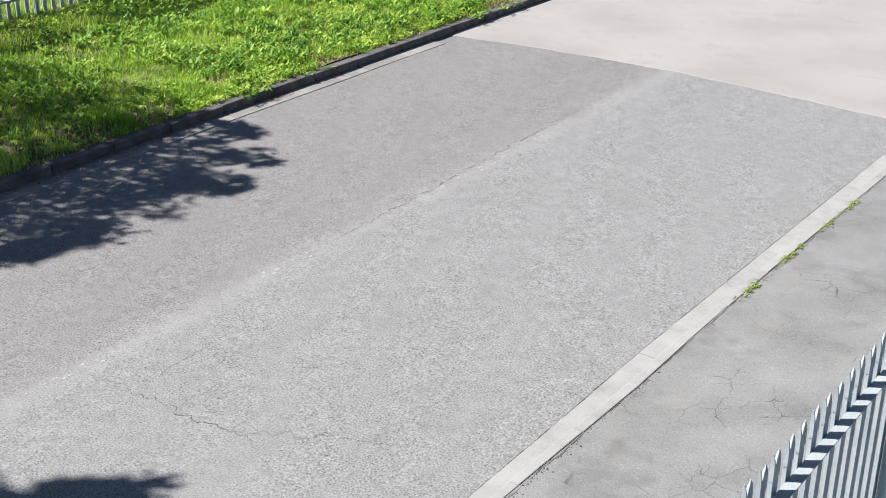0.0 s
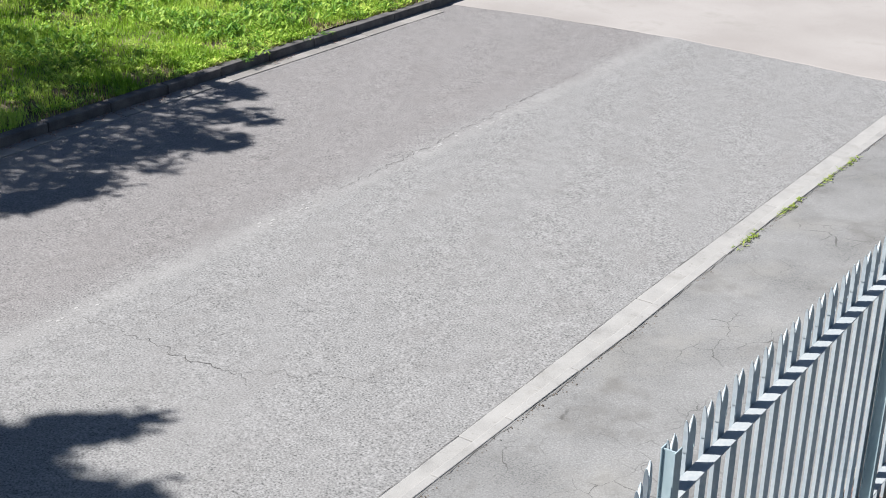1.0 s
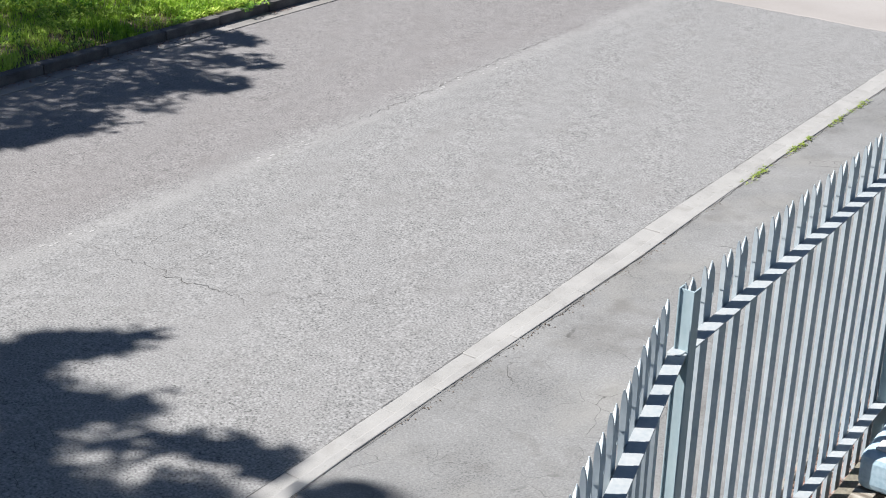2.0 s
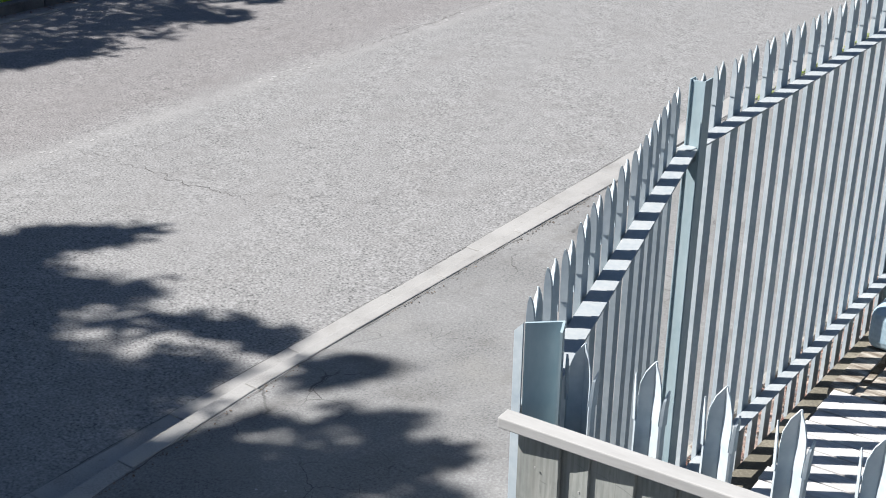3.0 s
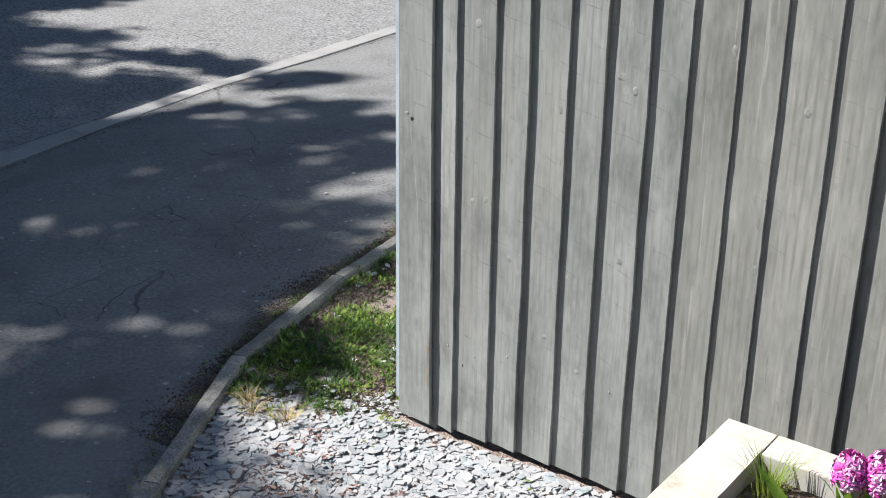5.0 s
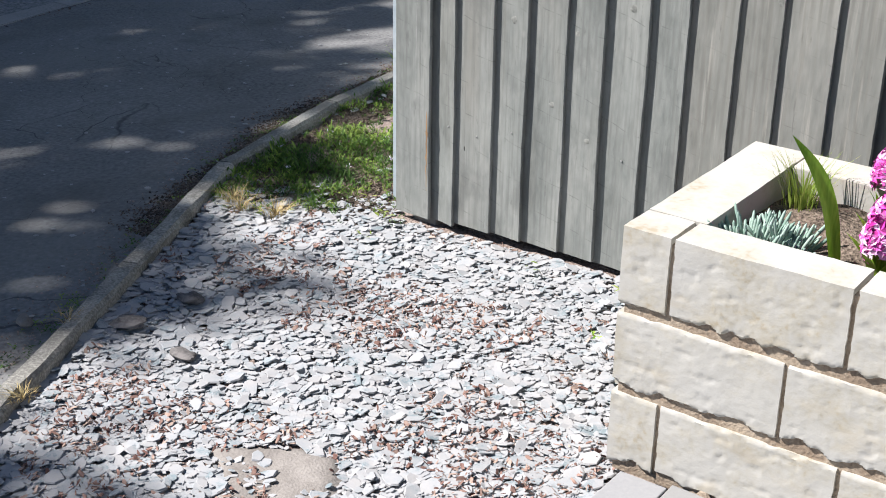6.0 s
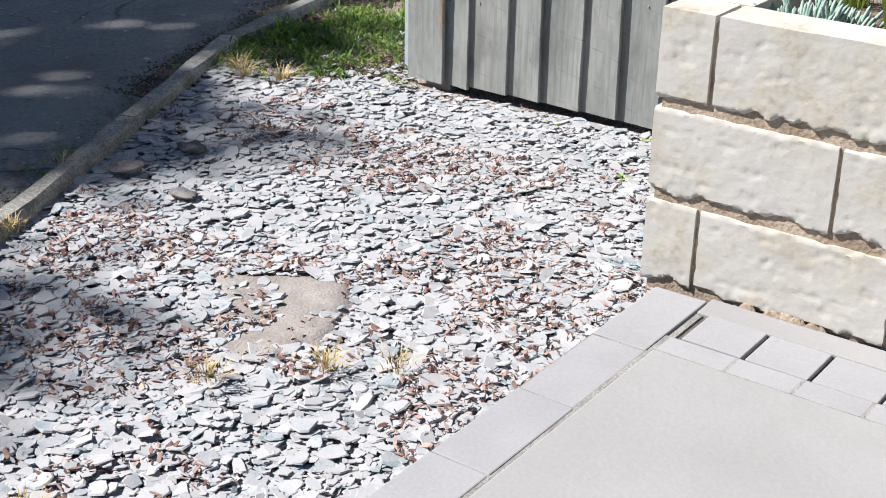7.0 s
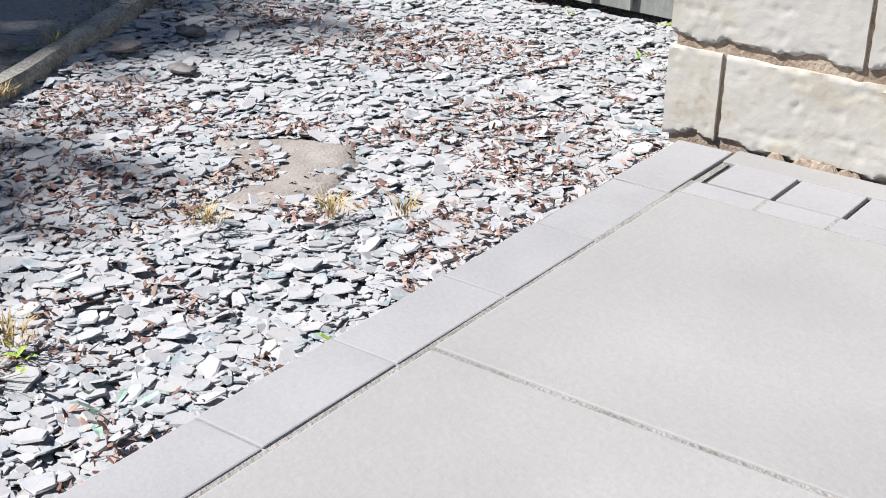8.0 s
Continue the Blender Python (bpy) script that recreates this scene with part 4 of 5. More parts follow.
def stone(x0, x1, y0, y1, z0, z1, seed, face="y"):
    """A split-faced block: its outer face bulges and is chipped, the edges are broken."""
    bm = bmesh.new()
    fine = 0.0045 if x0 < 0.9 else 0.03
    nx, ny, nz = max(2, int((x1 - x0) / fine)), 3, max(4, int((z1 - z0) / fine))
    if face == "x":
        nx, ny = 3, max(2, int((y1 - y0) / 0.015))
    cache = {}

    def vert(i, j, k, front=False):
        key = (i, j, k, front)
        if key not in cache:
            u, w, q = i / nx, j / ny, k / nz
            p = Vector((x0 + (x1 - x0) * u, y0 + (y1 - y0) * w, z0 + (z1 - z0) * q))
            s = Vector((seed * 3.1, seed, 0))
            rim = min(u, 1 - u) * (x1 - x0) if face == "y" else min(w, 1 - w) * (y1 - y0)
            rimz = min(q, 1 - q) * (z1 - z0)
            inner = min(1.0, max(0.0, (min(rim, rimz) - 0.004) / 0.012))
            d = 0.002 * noise.noise((p + s) * 7) + inner * (0.0004 * noise.noise((p + s) * 48) + 0.0005 * noise.noise((p + s) * 100))
            chip = noise.noise((p.x * 24 + seed, seed, p.z * 52)) + 0.45 * noise.noise((p.x * 70, seed, p.z * 110))
            d -= inner * 0.0014 * min(1.0, max(0.0, (chip - 0.36 + 0.25 * noise.noise((p.x * 5, seed, p.z * 9))) / 0.12))
            low = noise.noise((p.x * 17 + seed, seed, 0)) + 0.5 * noise.noise((p.x * 52 + seed, seed, 4))
            d -= 0.011 * min(1.0, max(0.0, (0.012 + 0.014 * low - q * (z1 - z0)) / 0.005))
            d -= 0.004 * min(1.0, max(0.0, (0.003 + 0.008 * noise.noise((p.x * 30, seed, 7)) - (1 - q) * (z1 - z0)) / 0.004)) * (z1 < PT - 0.01)
            # ragged arrises
            if k == 0:
                p.z += 0.010 * max(0.0, noise.noise((p.x * 24 + seed, p.y * 20, 1)) + 0.3)
            if k == nz and z1 < PT - 0.01:
                p.z -= 0.005 * max(0.0, noise.noise((p.x * 38 + seed, p.y * 20, 2)))
            if i in (0, nx) and face == "y" and x0 > PX0 + 0.001:
                p.x += (1 if i == 0 else -1) * 0.004 * max(0.0, noise.noise((seed, p.z * 45, 3)))
            if face == "y" and j == 0:
                p.y -= d
            if face == "x" and i == 0:
                p.x -= d * 0.5
            p += Vector(noise.noise_vector((p + s) * 25)) * 0.001
            cache[key] = bm.verts.new(p)
        return cache[key]

    for i in range(nx):
        for k in range(nz):
            fr = face == "y"
            bm.faces.new((vert(i, 0, k, fr), vert(i + 1, 0, k, fr), vert(i + 1, 0, k + 1, fr), vert(i, 0, k + 1, fr)))
            bm.faces.new((vert(i, ny, k), vert(i, ny, k + 1), vert(i + 1, ny, k + 1), vert(i + 1, ny, k)))
    for j in range(ny):
        for k in range(nz):
            bm.faces.new((vert(0, j, k, face == "x"), vert(0, j, k + 1, face == "x"), vert(0, j + 1, k + 1, face == "x"), vert(0, j + 1, k, face == "x")))
            bm.faces.new((vert(nx, j, k), vert(nx, j + 1, k), vert(nx, j + 1, k + 1), vert(nx, j, k + 1)))
    for i in range(nx):
        for j in range(ny):
            bm.faces.new((vert(i, j, 0), vert(i, j + 1, 0), vert(i + 1, j + 1, 0), vert(i + 1, j, 0)))
            bm.faces.new((vert(i, j, nz), vert(i + 1, j, nz), vert(i + 1, j + 1, nz), vert(i, j + 1, nz)))
    return bm


WALL = 0.088
z_levels = [(0.05, 0.198), (0.207, 0.353), (0.362, PT)]
for c, (z0, z1) in enumerate(z_levels):
    xs = [PX0, 0.070] if c != 1 else [PX0]
    x = 0.070 if c != 1 else 0.284 - 0.306
    while x < PX1 - 0.1:
        x += 0.306 + 0.016 * (c == 0)
        xs.append(min(x, PX1))
    for i, (xa, xb) in enumerate(zip(xs, xs[1:])):
        bm = stone(xa + 0.004 * (i > 0), xb - 0.004, PY0, PY0 + WALL, z0, z1, c * 10 + i)
        part("stone_block", bm, M_BLOCK, planter, smooth=True)
    ys = [PY0 + WALL + 0.003, PY1] if c == 2 else [PY0 + WALL + 0.003, 1.45, PY1] if c == 0 else [PY0 + WALL + 0.003, 1.36, PY1]
    for i, (ya, yb) in enumerate(zip(ys, ys[1:])):
        part("stone_block", stone(PX0, PX0 + WALL + 0.02, ya, yb - 0.004, z0, z1, 50 + c * 5 + i, "x"), M_BLOCK, planter)
    x = PX0 + WALL + 0.023
    while x < PX1:
        part("stone_block", box(x, min(x + 0.30, PX1), PY1 - 0.09, PY1, z0, z1, 0.004), M_BLOCK, planter)
        x += 0.306
for k in range(40):
    cx = r.uniform(0.10, 0.95)
    if noise.noise((cx * 7, 0, 9)) < -0.15:
        continue
    sz = r.uniform(0.005, 0.012)
    vs = []
    for q in range(6):
        a = q * 1.047
        vs += [(cx + sz * 1.8 * math.cos(a) * r.uniform(0.7, 1.1), PY0 - 0.0005 + sz * 0.3 * math.sin(a), PAVE - 0.004), (cx + sz * math.cos(a) * r.uniform(0.5, 0.9), PY0 + sz * 0.2 * math.sin(a), PAVE + sz * r.uniform(0.5, 1.0))]
    raw("mortar_crumb", vs, [(2 * q, (2 * q + 2) % 12, (2 * q + 3) % 12, 2 * q + 1) for q in range(6)] + [tuple(2 * q + 1 for q in range(6))], M_MORTAR, planter)
part("mortar_core", box(PX0 + 0.010, PX1 - 0.02, PY0 + 0.006, PY0 + WALL - 0.02, 0.04, PT - 0.012), M_MORTAR, planter)
part("mortar_core", box(PX0 + 0.010, PX0 + WALL, PY0 + WALL - 0.015, PY1 - 0.012, 0.04, PT - 0.012), M_MORTAR, planter)
v, f = grid(PX0 + 0.07, PX1 - 0.05, 110, PY0 + 0.06, PY1 - 0.05, 24, lambda x, y: 0.458 + 0.012 * noise.noise((x * 9, y * 9, 0)) + 0.007 * noise.noise((x * 30, y * 30, 0)))
soil = raw("planting_soil", v, f, M_SOIL, planter)

# ---- planter plants ----
r = random.Random(21)


def finger_plant(name, x, y, z, n, spread, height, mat, label, rad=0.0035):
    thing = base(name, pose(x, y, z), label=label, category="plant", group="succulents in the planter")
    first = None
    for k in range(n):
        a, d = r.uniform(0, 6.283), spread * math.sqrt(r.random())
        tilt = 55 * d / spread * r.uniform(0.4, 1.1)
        m = pose(d * math.cos(a), d * math.sin(a), -0.004, 0, 0, math.degrees(a)) @ pose(0, 0, 0, 0, tilt, 0) @ Matrix.Diagonal((1, 1, r.uniform(0.55, 1.1), 1))
        if first is None:
            vs, fs = [], []
            for t, w in ((0, 0.6), (0.3, 0.95), (0.7, 1.05), (0.93, 0.75), (1.0, 0.2)):
                vs += [(rad * w * math.cos(q * 1.2566), rad * w * math.sin(q * 1.2566), height * t) for q in range(5)]
            for t in range(4):
                for q in range(5):
                    fs.append((t * 5 + q, t * 5 + (q + 1) % 5, t * 5 + 5 + (q + 1) % 5, t * 5 + 5 + q))
            fs.append(tuple(20 + q for q in range(5)))
            first = raw("leaf", vs, fs, mat, thing, smooth=True)
            first.matrix_local = m
        else:
            share("leaf", first, m, thing)
    return thing


def blade_tuft(name, x, y, z, n, spread, height, width, mat, label, droop=0.5, category="plant", kind=""):
    vs, fs = [], []
    for k in range(n):
        a, d = r.uniform(0, 6.283), spread * r.random()
        p = Vector((x + d * math.cos(a), y + d * math.sin(a), z))
        out = Vector((math.cos(a + r.uniform(-0.6, 0.6)), math.sin(a + r.uniform(-0.6, 0.6)), 0))
        side = Vector((-out.y, out.x, 0)) * width / 2
        h, dr = height * r.uniform(0.5, 1.1), droop * r.uniform(0.4, 1.2)
        b0 = len(vs)
        for t in (0, 0.35, 0.7, 1.0):
            c = p + out * (dr * h * t * t) + Vector((0, 0, h * t * (1 - 0.35 * dr * t)))
            w = 1 - t ** 2 * 0.95
            vs += [c - side * w, c + side * w]
        for t in range(3):
            fs.append((b0 + 2 * t, b0 + 2 * t + 1, b0 + 2 * t + 3, b0 + 2 * t + 2))
    return tagged(raw(name, vs, fs, mat), label, category, kind=kind)


finger_plant("succulent", 0.142, 1.315, 0.462, 90, 0.05, 0.066, M_SUCC, "grey-green finger-leaved succulent in the planter soil")
finger_plant("succulent", 0.19, 1.355, 0.462, 60, 0.04, 0.060, M_SUCC, "small grey-green finger-leaved succulent in the planter soil")
blade_tuft("grass_tuft", 0.135, 1.555, 0.452, 120, 0.035, 0.12, 0.0025, M_LIME, "yellow-green fine grass tuft in the planter", 0.5)


def strap_leaf(foot, tip, width, label):
    """A folded strap leaf that bows from its foot to its tip."""
    vs, fs = [], []
    a, b = Vector(foot), Vector(tip)
    side = Vector((0.80, 0.60, 0.0))
    face = Vector((0.55, -0.75, 0.3))
    n = 16
    for k in range(n + 1):
        t = k / n
        w = width * (0.5 + 0.75 * t) * (1 - t ** 2.6) + 0.001
        c = a.lerp(b, t) + Vector((0.012, 0.008, 0.02)) * math.sin(t * math.pi)
        for q in (-1, -0.5, 0, 0.5, 1):
            vs.append(c + side * (q * w / 2) + face * (0.22 * w * abs(q)))
    for k in range(n):
        for q in range(4):
            i = k * 5 + q
            fs.append((i, i + 1, i + 6, i + 5))
    return tagged(raw("strap_leaf_plant", vs, fs, M_STRAP, smooth=True), label, "plant")


strap_leaf((0.272, 1.364, 0.455), (0.190, 1.321, 0.674), 0.036, "single broad green strap leaf rising from the planter")


def hyacinth(x, y, z, h, label):
    thing = base("hyacinth", pose(x, y, z), label=label, category="flower", group="hyacinths in the planter")
    bm = bmesh.new()
    bmesh.ops.create_cone(bm, cap_ends=True, segments=7, radius1=0.006, radius2=0.004, depth=h)
    bmesh.ops.translate(bm, vec=(0, 0, h / 2), verts=bm.verts)
    part("stem", bm, M_STRAP, thing)
    vs, fs = [], []
    for k in range(58):
        t = r.uniform(0.5, 1.05)
        a = k * 2.4 + r.uniform(-0.3, 0.3)
        out = Vector((math.cos(a), math.sin(a), r.uniform(-0.1, 0.5))).normalized()
        c = Vector((0, 0, h * t)) + out * (0.034 * math.sqrt(max(0.05, 1 - ((t - 0.75) / 0.34) ** 2)))
        s1 = out.orthogonal().normalized()
        s2 = out.cross(s1)
        ph = r.uniform(0, 1)
        for q in range(6):
            an = ph + q * 1.0472
            d = s1 * math.cos(an) + s2 * math.sin(an)
            e = s1 * -math.sin(an) + s2 * math.cos(an)
            b0 = len(vs)
            vs += [c, c + d * 0.008 + e * 0.005 + out * 0.003, c + d * 0.018 - out * 0.003, c + d * 0.008 - e * 0.005 + out * 0.003]
            fs.append((b0, b0 + 1, b0 + 2, b0 + 3))
    raw("flower_head", vs, fs, M_PINK, thing)["label"] = "pink and white flower spike"
    for k in range(5):
        a = k * 1.3 + x * 9
        vs, fs = [], []
        for i in range(7):
            t = i / 6
            w = 0.011 * (1 - t ** 3)
            p = Vector((math.cos(a) * (0.012 + 0.05 * t * t), math.sin(a) * (0.012 + 0.05 * t * t), h * 0.75 * t))
            sd = Vector((-math.sin(a), math.cos(a), 0)) * w
            vs += [p - sd, p + sd]
        for i in range(6):
            fs.append((2 * i, 2 * i + 1, 2 * i + 3, 2 * i + 2))
        raw("leaf", vs, fs, M_STRAP, thing)
    return thing


for x, y, h in ((0.335, 1.425, 0.10), (0.39, 1.39, 0.105), (0.345, 1.365, 0.085), (0.275, 1.60, 0.12), (0.33, 1.62, 0.13), (0.455, 1.34, 0.11), (0.44, 1.52, 0.12)):
    hyacinth(x, y, 0.45, h, "pink hyacinth in flower in the planter soil")

# ---- slate chippings ----
rs = np.random.RandomState(5)


def chips(name, points, smin, smax, mat, tilt, label, category, thick=(0.25, 0.5), slim=(0.45, 0.9)):
    vs, fs = [], []
    for (x, y, z) in points:
        n = rs.randint(5, 9)
        rad = rs.uniform(smin, smax)
        asp = rs.uniform(*slim)
        th = rad * rs.uniform(*thick)
        ph, ta, tb = rs.uniform(0, 6.283), rs.normal(0, tilt), rs.normal(0, tilt)
        R3 = np.array(Euler((ta, tb, ph)).to_matrix())
        an = np.sort(rs.uniform(0, 6.283, n)) * 0.4 + np.arange(n) * 6.283 / n * 0.6
        rr = rad * rs.uniform(0.80, 1.08, n)
        top = np.stack([rr * np.cos(an), asp * rr * np.sin(an), th / 2 + rs.uniform(-0.12, 0.12, n) * th], 1)
        bot = top * np.array([1.10, 1.10, 1.0]) + rs.uniform(-0.06, 0.06, (n, 3)) * rad - np.array([0, 0, th])
        b0 = len(vs)
        q = np.concatenate([top, bot]) @ R3.T + np.array([x, y, z])
        vs.extend(q.tolist())
        fs.append(tuple(range(b0, b0 + n)))
        for i in range(n):
            j = (i + 1) % n
            fs.append((b0 + i, b0 + n + i, b0 + n + j, b0 + j))
    return tagged(raw(name, vs, fs, mat), label, category, kind="stuff")


MUD = [(-0.71, 0.85), (-0.60, 0.93), (-0.47, 0.975), (-0.42, 0.90), (-0.37, 0.76), (-0.40, 0.62), (-0.47, 0.58), (-0.56, 0.66), (-0.60, 0.78)]
BARE = [(-0.68, 0.86), (-0.58, 0.925), (-0.485, 0.955), (-0.45, 0.88), (-0.46, 0.80), (-0.43, 0.72), (-0.46, 0.64), (-0.50, 0.66), (-0.49, 0.78), (-0.56, 0.84)]


def inside(poly, x, y):
    hit = False
    for (xa, ya), (xb, yb) in zip(poly, poly[1:] + poly[:1]):
        if (ya > y) != (yb > y) and x < (xb - xa) * (y - ya) / (yb - ya) + xa:
            hit = not hit
    return hit


def slate_here(x, y):
    if x < edge_x(y) + 0.035 or x > 0.012 or (x > PX0 - 0.02 and y > PY0):
        return 0.0
    if y > 1.945 + 0.054 * (x + 1.12) and x > -1.13:
        return 0.0
    k = 1.0
    if y > 1.62:
        k = min(1.0, max(0.0, 1 - (y - 1.72 - 0.30 * (x + 1.45)) / 0.28))
    if inside(BARE, x, y):
        k *= 0.14
    elif inside(MUD, x, y):
        k *= 0.5
    if 0.55 < y < 0.95 and -0.75 < x < -0.5:
        k *= 0.8
    return k


for layer, (cell, smin, smax, lift, tilt) in enumerate(((0.020, 0.011, 0.020, -0.009, 0.05), (0.019, 0.007, 0.020, -0.006, 0.10), (0.027, 0.006, 0.025, -0.003, 0.15), (0.0165, 0.004, 0.011, -0.005, 0.2))):
    pts = []
    for iy in range(int(3.5 / cell)):
        for ix in range(int(2.1 / cell)):
            x, y = -2.0 + (ix + rs.uniform(0, 1)) * cell, -1.2 + (iy + rs.uniform(0, 1)) * cell
            if rs.uniform() < slate_here(x, y) * 0.92:
                pts.append((x, y, bed_z(x, y) + 0.012 + lift + rs.uniform(-0.004, 0.004)))
    if layer == 1:
        pts += [(x, y, bed_z(x, y) + 0.012) for x, y in zip(rs.uniform(-1.95, -1.72, 400), rs.uniform(2.2, 10, 400)) if x > edge_x(y) + 0.03]
    chips("slate_chippings", pts, smin, smax, M_SLATE, tilt, "loose blue-grey slate chippings, coloured pale as under strong sunlight", "gravel", (0.06, 0.14))
litter = [(x, y, bed_z(x, y) + rs.uniform(0.003, 0.016)) for x, y in zip(rs.uniform(-1.7, 0.0, 52000), rs.uniform(-0.8, 2.0, 52000))
          if slate_here(x, y) > 0.1 and not inside(BARE, x, y) and noise.noise((x * 3, y * 3, 4)) + 0.6 * noise.noise((x * 14, y * 14, 8)) > 0.08 - 0.25 * (x + 0.6) and x > edge_x(y) + 0.04]
chips("leaf_litter", litter, 0.0025, 0.0105, M_LITTER, 0.5, "reddish brown dead leaf scraps among the chippings", "leaf litter", (0.03, 0.08), (0.14, 0.5))


def depth_in(poly, x, y):
    """Distance to the outline, positive inside."""
    d = min((Vector((x, y)) - (Vector(a).lerp(Vector(b), min(1.0, max(0.0, (Vector((x, y)) - Vector(a)).dot(Vector(b) - Vector(a)) / (Vector(b) - Vector(a)).length_squared))))).length
            for a, b in zip(poly, poly[1:] + poly[:1]))
    return d if inside(poly, x, y) else -d


v, f = grid(-0.76, -0.30, 60, 0.52, 1.02, 60, lambda x, y: -0.013 + 0.006 * noise.noise((x * 9, y * 9, 0)) + 0.003 * noise.noise((x * 34, y * 34, 0))
            - 0.5 * max(0.0, 0.02 - depth_in(MUD, x, y) + 0.02 * noise.noise((x * 14, y * 14, 5))))
tagged(raw("bare_patch", v, f, M_SAND, smooth=True), "bare sandy patch showing through the slate", "soil", kind="structure")


def rock(x, y, z, sx, sy, sz, turn, label, mat=M_STONE):
    bm = bmesh.new()
    bmesh.ops.create_icosphere(bm, subdivisions=3, radius=1.0)
    for vv in bm.verts:
        p = vv.co.copy()
        k = 1 + 0.45 * noise.noise(p * 1.3 + Vector((x * 9, y * 9, 0))) + 0.16 * noise.noise(p * 4)
        vv.co = Vector((p.x * sx * k, p.y * sy * k, p.z * sz * k))
    ob = link_mesh("rock", bm, mat, smooth=True)
    ob.matrix_world = pose(x, y, z, 0, 0, turn)
    return tagged(ob, label, "rock")


rock(-1.185, 1.085, -0.001, 0.040, 0.022, 0.012, 25, "grey half-buried stone among the slate chippings")
rock(-1.165, 1.25, -0.001, 0.030, 0.020, 0.013, 10, "brown-grey rounded stone among the slate chippings")
rock(-0.985, 1.05, -0.001, 0.032, 0.019, 0.009, 0, "flat brownish stone among the slate chippings")
rock(-1.375, 0.945, 0.0, 0.018, 0.015, 0.014, 0, "small tan stone on the footpath edge", M_SAND)

# ---- weeds ----


def leafy(name, points, leaf, mat, label, category="weeds", up=0.6, stems=5):
    """Low plants: rosettes of folded leaves at several heights."""
    vs, fs = [], []
    for (x, y, z, s) in points:
        for k in range(stems):
            a = rs.uniform(0, 6.283)
            ca, sa = math.cos(a), math.sin(a)
            el = rs.uniform(0.15, 1.1) * up
            L, w = leaf * s * rs.uniform(0.6, 1.2), leaf * s * rs.uniform(0.22, 0.4)
            h0 = s * leaf * rs.uniform(0.0, 1.2) * up
            ox, oy = rs.normal(0, leaf * 0.4, 2)
            b0 = len(vs)
            for t, ww, dz in ((0.0, 0.15, 0.0), (0.35, 1.0, 0.10), (0.7, 0.8, 0.08), (1.0, 0.05, -0.08)):
                cx, cy, cz = x + ox + ca * L * t, y + oy + sa * L * t, z + h0 + L * (el * t + dz * t)
                vs += [(cx - sa * w * ww / 2, cy + ca * w * ww / 2, cz + 0.12 * w * ww), (cx, cy, cz), (cx + sa * w * ww / 2, cy - ca * w * ww / 2, cz + 0.12 * w * ww)]
            for t in range(3):
                for q in (0, 1):
                    c = b0 + t * 3 + q
                    fs.append((c, c + 1, c + 4, c + 3))
    return tagged(raw(name, vs, fs, mat), label, category, kind="stuff")


pts = []
for k in range(6500):
    y = rs.uniform(1.62, 3.1)
    x = rs.uniform(-2.0, -1.05)
    if x < edge_x(y) + 0.02 or (x > -1.14 and y > 1.93) or x > -1.02 - 0.16 * (y - 1.9):
        continue
    d = (y - 1.70 - 0.30 * (x + 1.45)) / 0.25
    if rs.uniform() < min(1, d) * (0.10 + 0.9 * (noise.noise((x * 5, y * 5, 1)) > -0.28)) * (1.0 if x < -1.30 and y < 2.55 else 0.3):
        pts.append((x, y, bed_z(x, y) + 0.004, rs.uniform(0.5, 1.1)))
leafy("verge_weeds", pts, 0.013, M_CREEPER, "low green creeping weeds beside the concrete edging", up=1.2, stems=9)
pts = [(x, y, z, s * 1.2) for x, y, z, s in pts if noise.noise((x * 8, y * 8, 6)) > 0.05 and rs.uniform() < 0.3]
leafy("taller_weeds", pts, 0.017, M_CREEPER, "fresh green weeds standing over the creeping ones", up=1.5, stems=5)
pts2 = [(rs.normal(-1.27, 0.07), rs.normal(2.02, 0.09), -0.01, rs.uniform(0.5, 0.9)) for k in range(9)] + [(-0.62, 1.86, 0.0, 0.9), (-0.38, 1.86, 0.01, 1.0), (-1.11, 1.90, 0.0, 1.0)]
leafy("yellow_weeds", pts2, 0.026, M_LIME, "yellow-green broad-leaved weeds at the fence foot", up=0.6, stems=4)
pts = [(x, y, bed_z(x, y) + 0.008) for x, y in zip(rs.uniform(-1.8, -1.2, 60), rs.uniform(1.8, 2.9, 60)) if x > edge_x(y) + 0.03 and x < -1.16 - 0.28 * max(0, y - 2.0)]
chips("stray_slate", pts, 0.004, 0.014, M_SLATE, 0.25, "stray slate chips in the soil between the weeds", "gravel", (0.15, 0.4))
pts3 = [(rs.uniform(-1.75, -1.25), rs.uniform(2.15, 2.75), -0.03, rs.uniform(0.5, 1.0)) for k in range(70)]
leafy("red_weeds", pts3, 0.022, M_LITTER, "reddish seedlings between the weeds", up=0.5, stems=4)
pts = [(x, y, bed_z(x, y) + 0.03, 1.0) for x, y in ((-1.62, 2.28), (-1.40, 2.10), (-1.34, 2.22), (-1.52, 1.98), (-1.30, 2.02), (-1.66, 2.1), (-1.45, 2.35), (-1.36, 1.93))]
leafy("small_flowers", pts, 0.011, M_PETAL, "tiny pale mauve flowers among the weeds", up=0.7, stems=5)
pts4 = [(rs.uniform(-1.95, -1.70), rs.uniform(3.0, 11.0), -0.055, rs.uniform(0.6, 1.3)) for k in range(900)]
leafy("railing_weeds", pts4, 0.030, M_LITTER, "dry brown weeds along the railing foot", up=0.7, stems=5)
